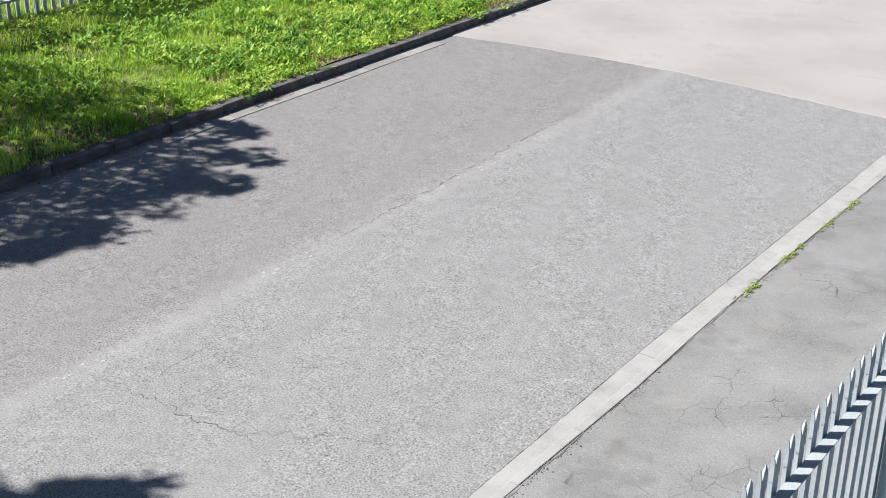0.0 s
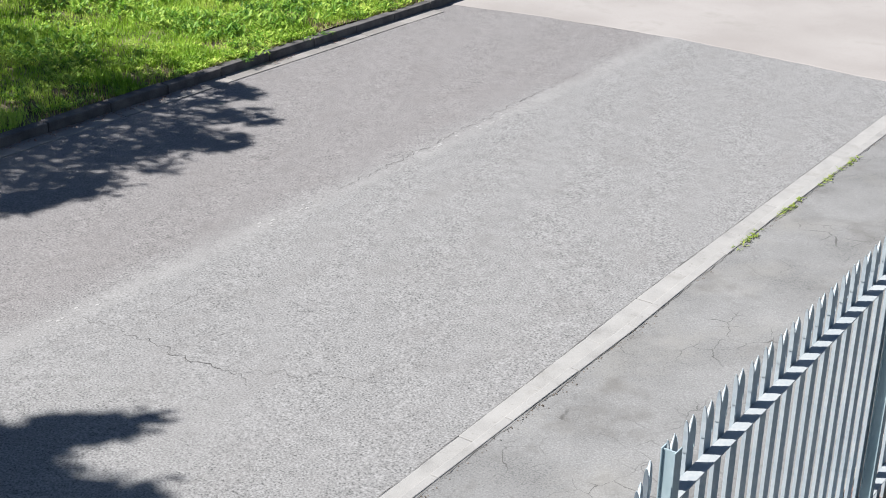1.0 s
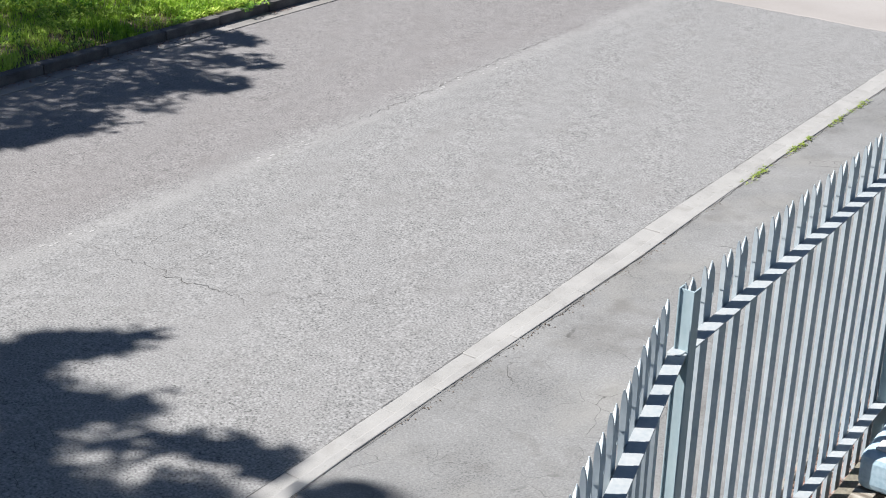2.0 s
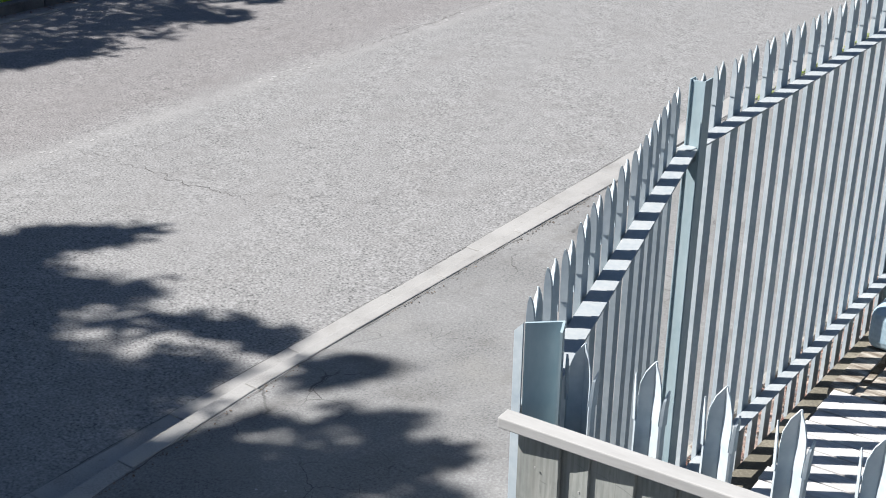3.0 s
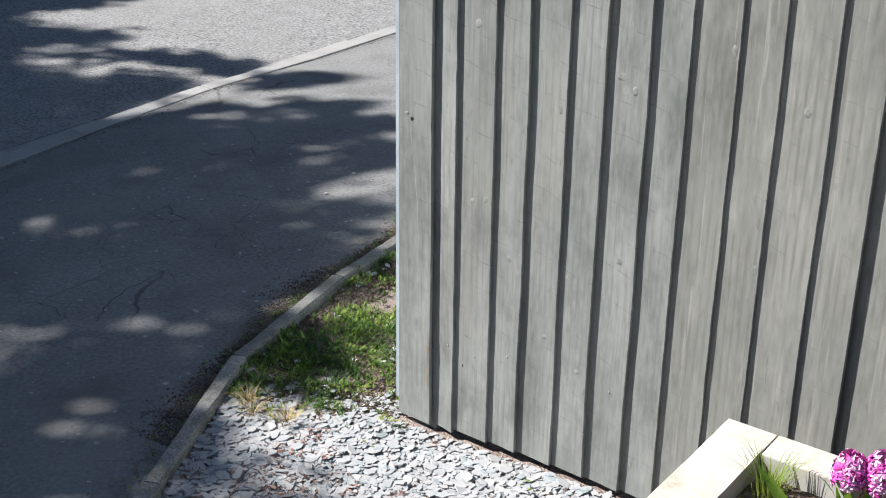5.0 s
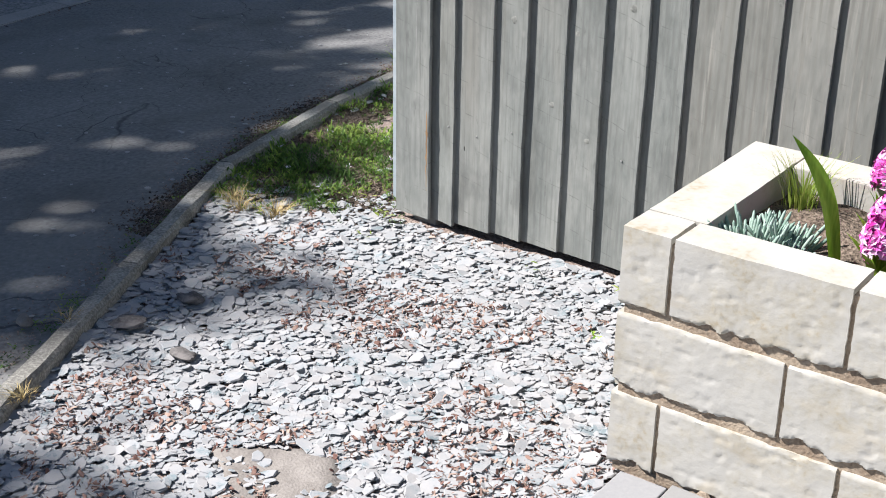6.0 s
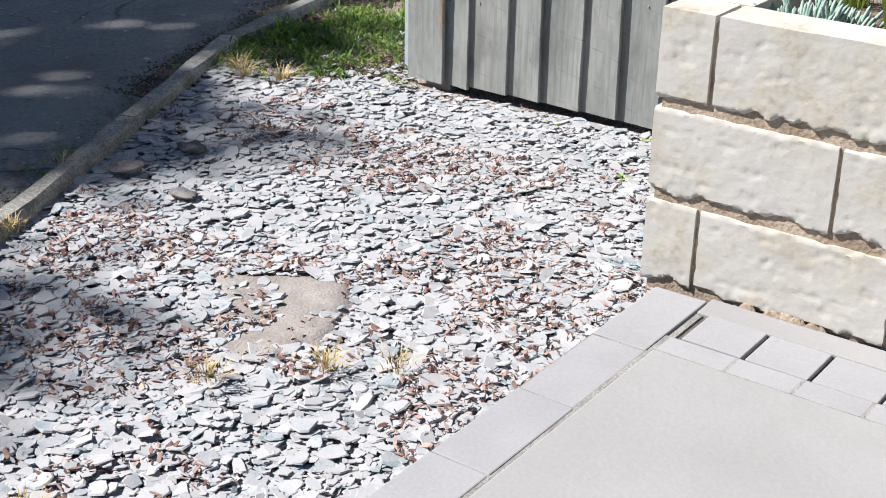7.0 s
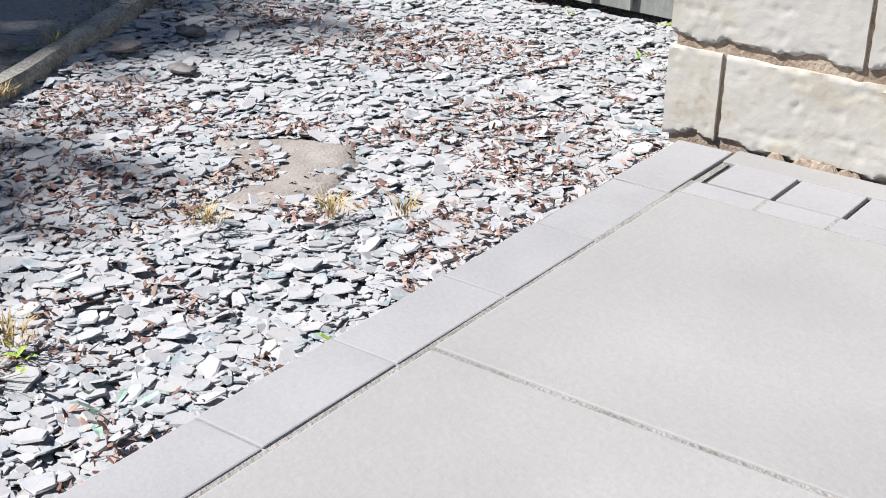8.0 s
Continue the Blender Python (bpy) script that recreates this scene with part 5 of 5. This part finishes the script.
for (x, y, n, h) in ((-1.50, 1.735, 70, 0.05), (-1.44, 1.70, 50, 0.045), (-1.33, 1.72, 70, 0.055), (-0.41, 0.55, 60, 0.03), (-0.29, 0.68, 70, 0.03), (-0.21, 0.75, 40, 0.03), (-1.29, 1.00, 30, 0.035), (-0.33, 0.15, 70, 0.04), (-0.30, 0.08, 50, 0.03), (-1.09, 0.72, 60, 0.03)):
    blade_tuft("dry_grass_tuft", x, y, 0.008, n, 0.03, h, 0.0022, M_STRAW, "straw-coloured dry grass tuft in the chippings", 1.2)
blade_tuft("green_grass_tuft", -1.86, 2.98, 0.0, 60, 0.04, 0.12, 0.006, M_WEED, "bright green grass tuft by the railing foot", 0.7)
for (x, y, s) in ((0.0, 0.335, 0.026), (-0.255, 0.12, 0.02), (-0.10, 0.10, 0.034), (-0.30, 1.62, 0.018)):
    leafy("seedling", [(x, y, 0.012, 1.0)], s, M_SUCC if s > 0.03 else M_WEED, "small green seedling rooted in the chippings", "seedling", 0.9, 6)
pts = [(x, y, path_z(x, y) + 0.004) for x, y in ((rs.uniform(-3.6, -1.4), rs.uniform(0.5, 3.6)) for k in range(260)) if x < edge_x(y) - 0.04]
chips("path_debris", pts, 0.003, 0.011, M_SLATE, 0.1, "pale specks and slate flakes scattered on the footpath", "debris", (0.1, 0.3))
pts = [(edge_x(y) - 0.06 - abs(rs.normal(0, 0.075)), y, 0.0) for y in rs.uniform(0.2, 3.6, 2600)]
chips("path_scraps", [(x, y, path_z(x, y) + 0.003) for x, y, z in pts], 0.0015, 0.0042, M_BED, 0.3, "brown leaf scraps gathered along the edging", "leaf litter", (0.05, 0.2))
# dark humus washed against the edging and between the weeds
pts = [(x, y, path_z(x, y) + 0.002) for x, y in ((edge_x(y) - 0.03 - abs(rs.normal(0, 0.06)) * (0.4 + 0.9 * max(0.0, noise.noise((y * 2.3, 7, 1)) + 0.35)), y) for y in rs.uniform(1.45, 3.5, 9000))]
chips("humus", pts, 0.0015, 0.0055, M_SOIL, 0.4, "dark brown humus washed against the edging", "soil", (0.2, 0.5))
pts = [(x, y, bed_z(x, y) + 0.004) for x, y in zip(rs.uniform(-1.95, -1.08, 26000), rs.uniform(1.72, 3.3, 26000)) if edge_x(y) + 0.02 < x < -1.10 - 0.25 * max(0, y - 2.0) and y > 1.80 + 0.30 * (x + 1.45) and noise.noise((x * 6, y * 6, 3)) > -0.25]
chips("soil_crumbs", pts, 0.003, 0.010, M_SOIL, 0.4, "dark crumbly soil between the weeds", "soil", (0.3, 0.6))
# weeds in the back of the kerb and along the edging
pts5 = []
for y0, n in ((11.1, 12), (12.05, 14), (13.0, 10), (13.7, 8)):
    pts5 += [(kerb_back(y0) + 0.02 + rs.normal(0, 0.015), y0 + rs.normal(0, 0.16), path_z(kerb_back(y0), y0) + 0.008, rs.uniform(0.7, 1.4)) for k in range(2 * n)]
leafy("kerb_weeds", pts5, 0.030, M_LIME, "yellow-green moss and weeds in the kerb joint", up=0.4, stems=5)
pts6 = [(edge_x(y) - 0.035 - abs(rs.normal(0, 0.04)), y, edge_z(y) - 0.016, rs.uniform(0.4, 1.0)) for y in rs.uniform(0.6, 3.2, 200)]
leafy("edging_moss", pts6, 0.014, M_CREEPER, "low green moss along the edging", up=0.4, stems=5)

# ---- verge grass ----
def blades(name, points, width, mat, label):
    vs, fs = [], []
    for (x, y, z, h) in points:
        a = rs.uniform(0, 6.283)
        ca, sa = math.cos(a), math.sin(a)
        lean = rs.uniform(0.1, 0.7) * h
        w = width * rs.uniform(0.6, 1.3) / 2
        b0 = len(vs)
        vs += [(x - sa * w, y + ca * w, z), (x + sa * w, y - ca * w, z),
               (x + ca * lean * 0.4 - sa * w * 0.8, y + sa * lean * 0.4 + ca * w * 0.8, z + h * 0.6), (x + ca * lean * 0.4 + sa * w * 0.8, y + sa * lean * 0.4 - ca * w * 0.8, z + h * 0.6),
               (x + ca * lean, y + sa * lean, z + h)]
        fs += [(b0, b0 + 1, b0 + 3, b0 + 2), (b0 + 2, b0 + 3, b0 + 4)]
    return tagged(raw(name, vs, fs, mat), label, "grass", kind="stuff")


pts = []
for k in range(170000):
    y = rs.uniform(7.5, 22.0)
    x = far_x(y) - 0.13 - 6.0 * rs.uniform() ** 1.15
    lush = noise.noise((x * 0.8, y * 0.8, 6))
    d = far_x(y) - x
    h = (0.065 + 0.12 * max(0, lush + 0.15)) * rs.uniform(0.5, 1.2) * min(1.0, 0.35 + d / 0.8)
    if y < 12.0 and d < 3.2:
        h *= 1.05
    if d < 1.3 and noise.noise((x * 1.6, y * 1.6, 21)) + 0.45 * d < 0.16 and rs.uniform() < 0.8:
        continue
    pts.append((x, y, verge_z(x, y) - 0.01, h))
blades("verge_grass", pts, 0.011, M_GRASS, "long bright green grass on the verge")
pts = []
for k in range(9000):
    y = rs.uniform(8.5, 24.0)
    x = far_x(y) - 0.25 - 5.4 * rs.uniform() ** 0.9
    d = far_x(y) - x
    if noise.noise((x * 0.9, y * 0.9, 11)) + 0.12 * d + 0.05 * (y - 12) < 0.15 or x < -16.3 or (x < -15.2 and y < 13.2):
        continue
    pts.append((x, y, verge_z(x, y), rs.uniform(0.6, 1.3)))
low = []
for k in range(15000):
    y = rs.uniform(9.0, 24.0)
    x = far_x(y) - 0.16 - 5.2 * rs.uniform() ** 1.2
    if noise.noise((x * 1.3, y * 1.3, 31)) + 0.5 * noise.noise((x * 4, y * 4, 32)) + 0.03 * (y - 12) > 0.0 and x > -16.3:
        low.append((x, y, verge_z(x, y) + 0.02, rs.uniform(0.5, 1.5)))
leafy("verge_clover", low, 0.050, M_CLOVER, "small-leaved bright green weeds matted over the verge", up=0.7, stems=8)
straw = []
for k in range(9000):
    y = rs.uniform(9.0, 22.0)
    x = far_x(y) - 0.15 - 1.5 * rs.uniform() ** 1.5
    if noise.noise((x * 1.6, y * 1.6, 21)) + 0.35 * (far_x(y) - x) < 0.15:
        straw.append((x, y, verge_z(x, y) - 0.005, rs.uniform(0.03, 0.07)))
leafy("verge_docks", pts, 0.085, M_WEED, "broad-leaved green docks and nettles on the verge", up=0.9, stems=7)
for (y, n) in ((12.3, 16), (13.6, 10), (17.6, 14), (18.6, 10)):
    leafy("kerb_clump", [(far_x(y) - 0.05 + rs.normal(0, 0.05), y + rs.normal(0, 0.14), road_z(far_x(y), y) + 0.10, rs.uniform(0.6, 1.1)) for k in range(n)], 0.08, M_WEED,
          "green weed clump hanging over the kerb", up=0.5, stems=7)

blades("verge_straw", straw, 0.010, M_STRAW, "dry straw and thatch on the bare edge of the verge")
pts = [(far_x(y) + abs(rs.normal(0, 0.07)), y, road_z(far_x(y), y) + 0.014) for y in rs.uniform(6.5, 17.0, 1500) if noise.noise((y * 0.9, 8, 0)) + 0.12 * (11 - y) > -0.1]
chips("channel_litter", pts, 0.004, 0.016, M_LITTER, 0.4, "brown leaf litter lying in the far channel", "leaf litter", (0.05, 0.15), (0.3, 0.7))

# ---- pallets in the yard ----


def pallet(m, n, size, mat, label):
    thing = base("pallet", m, label=label, category="pallet", group="pallets in the yard")
    L, W = size
    for i in range(3):
        y = i * (W - 0.10) / 2
        for j in range(3):
            part("block", box(j * (L - 0.12) / 2, j * (L - 0.12) / 2 + 0.12, y, y + 0.10, 0.016, 0.10, 0.003), mat, thing)
        part("bottom_board", box(0, L, y, y + 0.10, 0, 0.015, 0.002), mat, thing)
    for i in range(n):
        y = i * (W - 0.11) / (n - 1)
        part("deck_board", box(r.uniform(-0.01, 0.01), L, y, y + 0.095 + r.uniform(0, 0.012), 0.123, 0.142 + r.uniform(-0.002, 0.002), 0.003), mat, thing)
    for j in range(3):
        part("stringer", box(j * (L - 0.12) / 2, j * (L - 0.12) / 2 + 0.12, 0, W, 0.101, 0.122, 0.002), mat, thing)
    return thing


pallet(pose(-0.52, 5.40, 0.071, 0, 0, 90), 7, (1.2, 1.0), M_PALLET, "weathered brown timber pallet on the yard concrete")
pallet(pose(-1.36, 4.10, 0.071, 0, 0, -1), 8, (1.2, 1.0), M_WHITEWOOD, "sun-bleached pale timber pallet on the yard concrete")
pallet(pose(-1.38, 4.14, 0.215, 0, 0, 2), 9, (1.2, 1.0), M_WHITEWOOD, "sun-bleached pale timber pallet stacked on another")
crate = base("plastic_crate", pose(-1.52, 5.88, 0.215), label="pale blue moulded plastic crate on a pallet", category="crate")
part("crate_body", box(0, 0.55, 0, 0.5, 0.0, 0.22, 0.05, None, 3), M_BLUEBOX, crate)
part("crate_lid", box(0.06, 0.49, 0.06, 0.44, 0.2205, 0.235, 0.006), M_WHITEWOOD, crate, "white flat lid")

# ---- road marks ----
for (y0, y1, dens) in ((5.6, 6.9, 0.45), (8.2, 9.4, 0.6), (11.0, 12.9, 0.55), (14.85, 15.0, 0.7)):
    y = y0
    while y < y1:
        if r.random() < dens:
            n = 7
            bm = bmesh.new()
            cx = seam_x(y) + 0.05 + r.uniform(-0.07, 0.07)
            s = r.uniform(0.006, 0.022)
            ring = [bm.verts.new((cx + s * 0.9 * r.uniform(0.5, 1.1) * math.cos(a * 6.283 / n), y + s * 1.8 * r.uniform(0.5, 1.1) * math.sin(a * 6.283 / n), road_skin(cx, y) + 0.0022)) for a in range(n)]
            bm.faces.new(ring)
            part("paint_flake", bm, M_PAINT, road)
        y += r.uniform(0.02, 0.06)


def crack(a, b, width, surf, parent, wander=0.06, step=0.12, lift=0.0045, seed=0.0):
    a, b = Vector((*a, 0)), Vector((*b, 0))
    n = max(3, int((b - a).length / step))
    d = (b - a).normalized()
    s = Vector((-d.y, d.x, 0))
    bm = bmesh.new()
    prev = None
    for k in range(n + 1):
        p = a.lerp(b, k / n) + s * wander * (noise.noise((k * 0.35, seed, 0)) + 0.5 * noise.noise((k * 1.3, seed, 3)))
        w = width * (0.35 + 0.9 * abs(noise.noise((k * 0.6, seed, 5)))) * min(1, 4 * min(k, n - k) / n + 0.1)
        q = [bm.verts.new((*(p + s * e * w).xy, surf(p.x, p.y) + lift)) for e in (-0.5, 0.5)]
        if prev:
            bm.faces.new((prev[0], prev[1], q[1], q[0]))
        prev = q
    part("crack", bm, M_CRACK, parent)


for k, (a, b, w) in enumerate((((-8.07, 8.9), (-8.40, 16.0), 0.022), ((-8.0, 6.1), (-7.45, 6.25), 0.012), ((-7.5, 6.2), (-6.05, 6.25), 0.018), ((-7.45, 6.25), (-7.5, 7.2), 0.010),
                              ((-7.0, 6.2), (-6.95, 7.0), 0.008), ((-6.5, 6.2), (-5.3, 6.9), 0.010), ((-5.5, 6.4), (-5.3, 8.5), 0.008), ((-10.2, 13.5), (-9.6, 13.6), 0.012), ((-6.0, 4.4), (-5.2, 3.2), 0.012))):
    crack(a, b, w * 0.5, road_skin, road, 0.09, 0.035, 0.004, k * 7.3)
for k, (a, b, w) in enumerate((((-3.1, 4.0), (-2.9, 2.9), 0.008), ((-2.95, 3.3), (-2.3, 3.0), 0.006), ((-3.5, 3.2), (-2.9, 2.6), 0.006), ((-3.0, 2.5), (-2.3, 1.9), 0.006), ((-2.6, 2.9), (-2.5, 2.1), 0.006), ((-3.8, 2.8), (-3.3, 1.8), 0.006), ((-3.3, 2.6), (-2.7, 2.75), 0.006), ((-2.9, 2.75), (-2.2, 2.5), 0.007), ((-3.6, 2.2), (-2.9, 2.4), 0.006), ((-2.5, 1.9), (-2.0, 2.3), 0.006), ((-3.0, 1.4), (-2.4, 1.75), 0.006), ((-2.3, 2.4), (-2.1, 2.9), 0.005), ((-3.4, 3.6), (-2.8, 3.5), 0.006), ((-2.9, 3.55), (-2.6, 3.9), 0.005), ((-2.0, 1.2), (-1.8, 1.7), 0.005))):
    crack(a, b, w * 0.7, path_z, path, 0.10, 0.03, 0.006, 60 + k * 5.1)
for k in range(17):
    crack((kerb_x(k) - 0.010, k), (kerb_x(k + 1) - 0.010, k + 1.0), 0.008, road_skin, road, 0.008, 0.06, 0.004, 3.3 + k)
    crack((kerb_back(k) + 0.012, k), (kerb_back(k + 1) + 0.012, k + 1.0), 0.010, path_z, path, 0.020, 0.05, 0.006, 8.3 + k)
pts = []
for k in range(700):
    y = rs.uniform(1.0, 16.5)
    if noise.noise((y * 1.1, 3, 0)) > -0.05:
        x = kerb_back(y) + 0.015 + abs(rs.normal(0, 0.03))
        pts.append((x, y, path_z(x, y) + 0.004))
chips("kerb_scraps", pts, 0.003, 0.009, M_SOIL, 0.2, "brown dirt and leaf scraps behind the kerb", "leaf litter", (0.05, 0.2))

# ---- trees that shade the road from outside the view ----
def shade_tree(name, foot, crown_of, count, heights, leaf, label, seed):
    """A tall tree: trunk, limbs that reach to clumps of leaves. crown_of(random) gives a clump's shadow point and size."""
    rr = random.Random(seed)
    thing = base(name, pose(*foot), label=label, category="tree")
    fz = foot[2]
    clumps = []
    for k in range(count):
        got = crown_of(rr)
        if got:
            sx, sy, s, dens = (*got, 1.0)[:4]
            h = rr.uniform(*heights)
            clumps.append((Vector((sx - SHADE[0] * h - foot[0], sy - SHADE[1] * h - foot[1], h - 0.3 - fz)), s, dens))
    top = max(c.z for c, s, dens in clumps)

    def limb(name, pts, r0, r1, parent):
        bm = bmesh.new()
        rings = []
        for i, p in enumerate(pts):
            d = (pts[min(i + 1, len(pts) - 1)] - pts[max(i - 1, 0)]).normalized()
            s = d.orthogonal().normalized()
            u = d.cross(s)
            w = r0 + (r1 - r0) * i / (len(pts) - 1)
            rings.append([bm.verts.new(p + (s * math.cos(a * 0.7854) + u * math.sin(a * 0.7854)) * w) for a in range(8)])
        for a, b in zip(rings, rings[1:]):
            for i in range(8):
                bm.faces.new((a[i], a[(i + 1) % 8], b[(i + 1) % 8], b[i]))
        return part(name, bm, M_BARK, parent, smooth=True)

    mean = sum((c for c, s, dens in clumps), Vector()) / len(clumps)
    trunk_top = Vector((mean.x * 0.6, mean.y * 0.6, mean.z * 0.85))
    tp = [Vector((0, 0, -0.3)).lerp(trunk_top, t) + Vector((0.25 * math.sin(t * 4), 0.2 * math.sin(t * 5 + 1), 0)) * t for t in (0, 0.1, 0.25, 0.45, 0.7, 1.0)]
    trunk = limb("trunk", tp, 0.30, 0.10, thing)
    for c, s, dens in clumps[::max(1, len(clumps) // 26)]:
        st = tp[2].lerp(tp[5], rr.uniform(0.2, 1.0))
        mid = st.lerp(c, 0.5) + Vector((rr.uniform(-0.3, 0.3), rr.uniform(-0.3, 0.3), 0.4))
        limb("limb", [st, mid, c], 0.06, 0.012, trunk)
    vs, fs = [], []
    for c, s, dens in clumps:
        for k in range(int(240 * s * dens)):
            d = Vector((rr.gauss(0, 1), rr.gauss(0, 1), rr.gauss(0, 0.7)))
            p = c + d * s * 0.40
            a, b = rr.uniform(0, 6.28), rr.uniform(-0.9, 0.9)
            e = Vector((math.cos(a), math.sin(a), b)).normalized() * leaf * rr.uniform(0.6, 1.2)
            g = e.orthogonal().normalized() * leaf * 0.33
            b0 = len(vs)
            vs += [p - e * 0.5, p + g, p + e * 0.6, p - g]
            fs.append((b0, b0 + 1, b0 + 2, b0 + 3))
    raw("crown", vs, fs, M_LEAF, thing)["label"] = "dense green leaf crown with gaps"
    return thing


REACH = [(-12.0, 4.3), (-8.5, 4.6), (-7.1, 4.75), (-6.6, 4.72), (-6.1, 4.85), (-5.8, 4.95), (-5.45, 4.88), (-5.2, 4.65), (-4.6, 4.45), (-4.35, 4.2), (-3.9, 3.85),
         (-3.4, 4.0), (-3.1, 3.95), (-2.75, 3.8), (-2.4, 3.7), (-2.1, 3.5), (-1.8, 3.2), (-1.5, 2.7), (-1.3, 2.2)]
SHADE_X = [(y, x - 0.08 + 0.28 * min(1.0, max(0.0, (y - 0.95) / 0.35))) for y, x in EDGE_X if y < 1.6] + [(1.70, -1.36), (1.85, -1.38), (2.1, -1.36), (2.6, -1.38), (3.2, -1.35), (5.5, -1.3)]
TONGUES = [(-3.45, 3.75, 0.35, 0.12, 0.6), (-3.15, 3.55, 0.30, 0.14, 0.6), (-3.75, 3.65, 0.25, 0.15, 0.6), (-2.75, 3.20, 0.26, 0.14, 0.6), (-6.45, 5.20, 0.26, 0.10, 0.9), (-6.68, 4.95, 0.14, 0.10, 0.5), (-4.85, 4.72, 0.28, 0.08, 0.3), (-3.86, 4.70, 0.19, 0.11, 0.9), (-3.45, 4.20, 0.42, 0.09, 0.6), (-2.92, 4.10, 0.25, 0.13, 0.8), (-2.5, 3.9, 0.18, 0.12, 1.0),
           (-1.05, 1.44, 0.20, 0.10, 0.35), (-1.20, 1.13, 0.17, 0.11, 0.6), (-1.36, 1.52, 0.14, 0.12, 0.0), (-0.70, 0.62, 0.22, 0.12, -0.4)]


HOLES = [(-2.28, 1.62, 0.13, 0.24), (-2.92, 2.50, 0.05, 0.15), (-2.12, 1.97, 0.07, 0.12), (-2.74, 3.86, 0.06, 0.17), (-2.26, 2.89, 0.03, 0.08), (-3.5, 4.0, 0.08, 0.2),
         (-5.27, 4.18, 0.04, 0.11), (-5.05, 4.42, 0.04, 0.10)]


def crown_road(rr):
    if rr.random() < 0.115:
        cx, cy, ex, ey, turn = rr.choice(TONGUES)
        if cx > -1.4 and rr.random() < (0.35 if cy > 1.0 else 0.62):
            return None
        a, d = rr.uniform(0, 6.283), math.sqrt(rr.random())
        u, w = 1.2 * ex * d * math.cos(a), 1.25 * ey * d * math.sin(a)
        return cx + u * math.cos(turn) - w * math.sin(turn), cy + u * math.sin(turn) + w * math.cos(turn), 0.24 if cx > -1.4 else 0.15, 0.20 if cx > -1.4 else 0.8
    x, y = rr.uniform(-10.5, -1.3), rr.uniform(-6.0, 5.5)
    if x > lerp_table(SHADE_X, y):
        return None
    if y > lerp_table(REACH, x) - 0.10 or (x + 5.5) ** 2 / 40 + (y + 0.3) ** 2 / 42 > 1.0:
        return None
    edge = lerp_table(REACH, x) - y
    if x < -4.4 and noise.noise((x * 1.1, y * 1.1, 2)) < -0.42 and edge < 3.0:
        return None
    size = min(0.6, 0.20 + 0.25 * max(0, edge), 0.19 + 0.6 * (lerp_table(SHADE_X, y) - x))
    for hx, hy, ex, ey in HOLES:
        u, w = x - hx, y - hy
        u, w = u * 0.92 - w * 0.39, u * 0.39 + w * 0.92
        d = (u / (ex + 0.04)) ** 2 + (w / (ey + 0.03)) ** 2
        if d < 1.0:
            return None
        size = min(size, 0.15 + 1.1 * max(0.0, (math.sqrt(d) - 1) * (ex + 0.04)))
    return x, y, size


shade_tree("tree", (-14.2, -4.6, 0.2), crown_road, 2300, (6.5, 10.0), 0.115, "tall leafy tree beside the road casting dappled shade", 3)


def crown_verge(rr):
    if rr.random() < 0.11:
        cx, cy, ex, ey = rr.choice(((-10.40, 10.75, 0.30, 0.22), (-11.05, 11.40, 0.32, 0.16), (-9.95, 9.95, 0.18, 0.24), (-10.1, 7.45, 0.2, 0.3)))
        a, d = rr.uniform(0, 6.283), math.sqrt(rr.random())
        return cx + 1.4 * ex * d * math.cos(a), cy + 1.3 * ey * d * math.sin(a), 0.15, 0.8
    x, y = rr.uniform(-16.5, -9.4), rr.uniform(5.5, 12.0)
    k = ((x + 12.95) / 3.25) ** 2 + ((y - 8.7) / 2.85) ** 2
    if k > 1.0 or ((x + 10.2) / 0.16) ** 2 + ((y - 9.0) / 0.22) ** 2 < 1.0:
        return None
    return x, y, 0.17 + 0.43 * min(1.0, 2.2 * (1 - k)), 0.28 if x < -11.9 else 1.0


shade_tree("tree", (-19.5, 4.6, 0.3), crown_verge, 620, (5.0, 8.0), 0.095, "leafy tree on the verge casting shade on grass and road", 8)
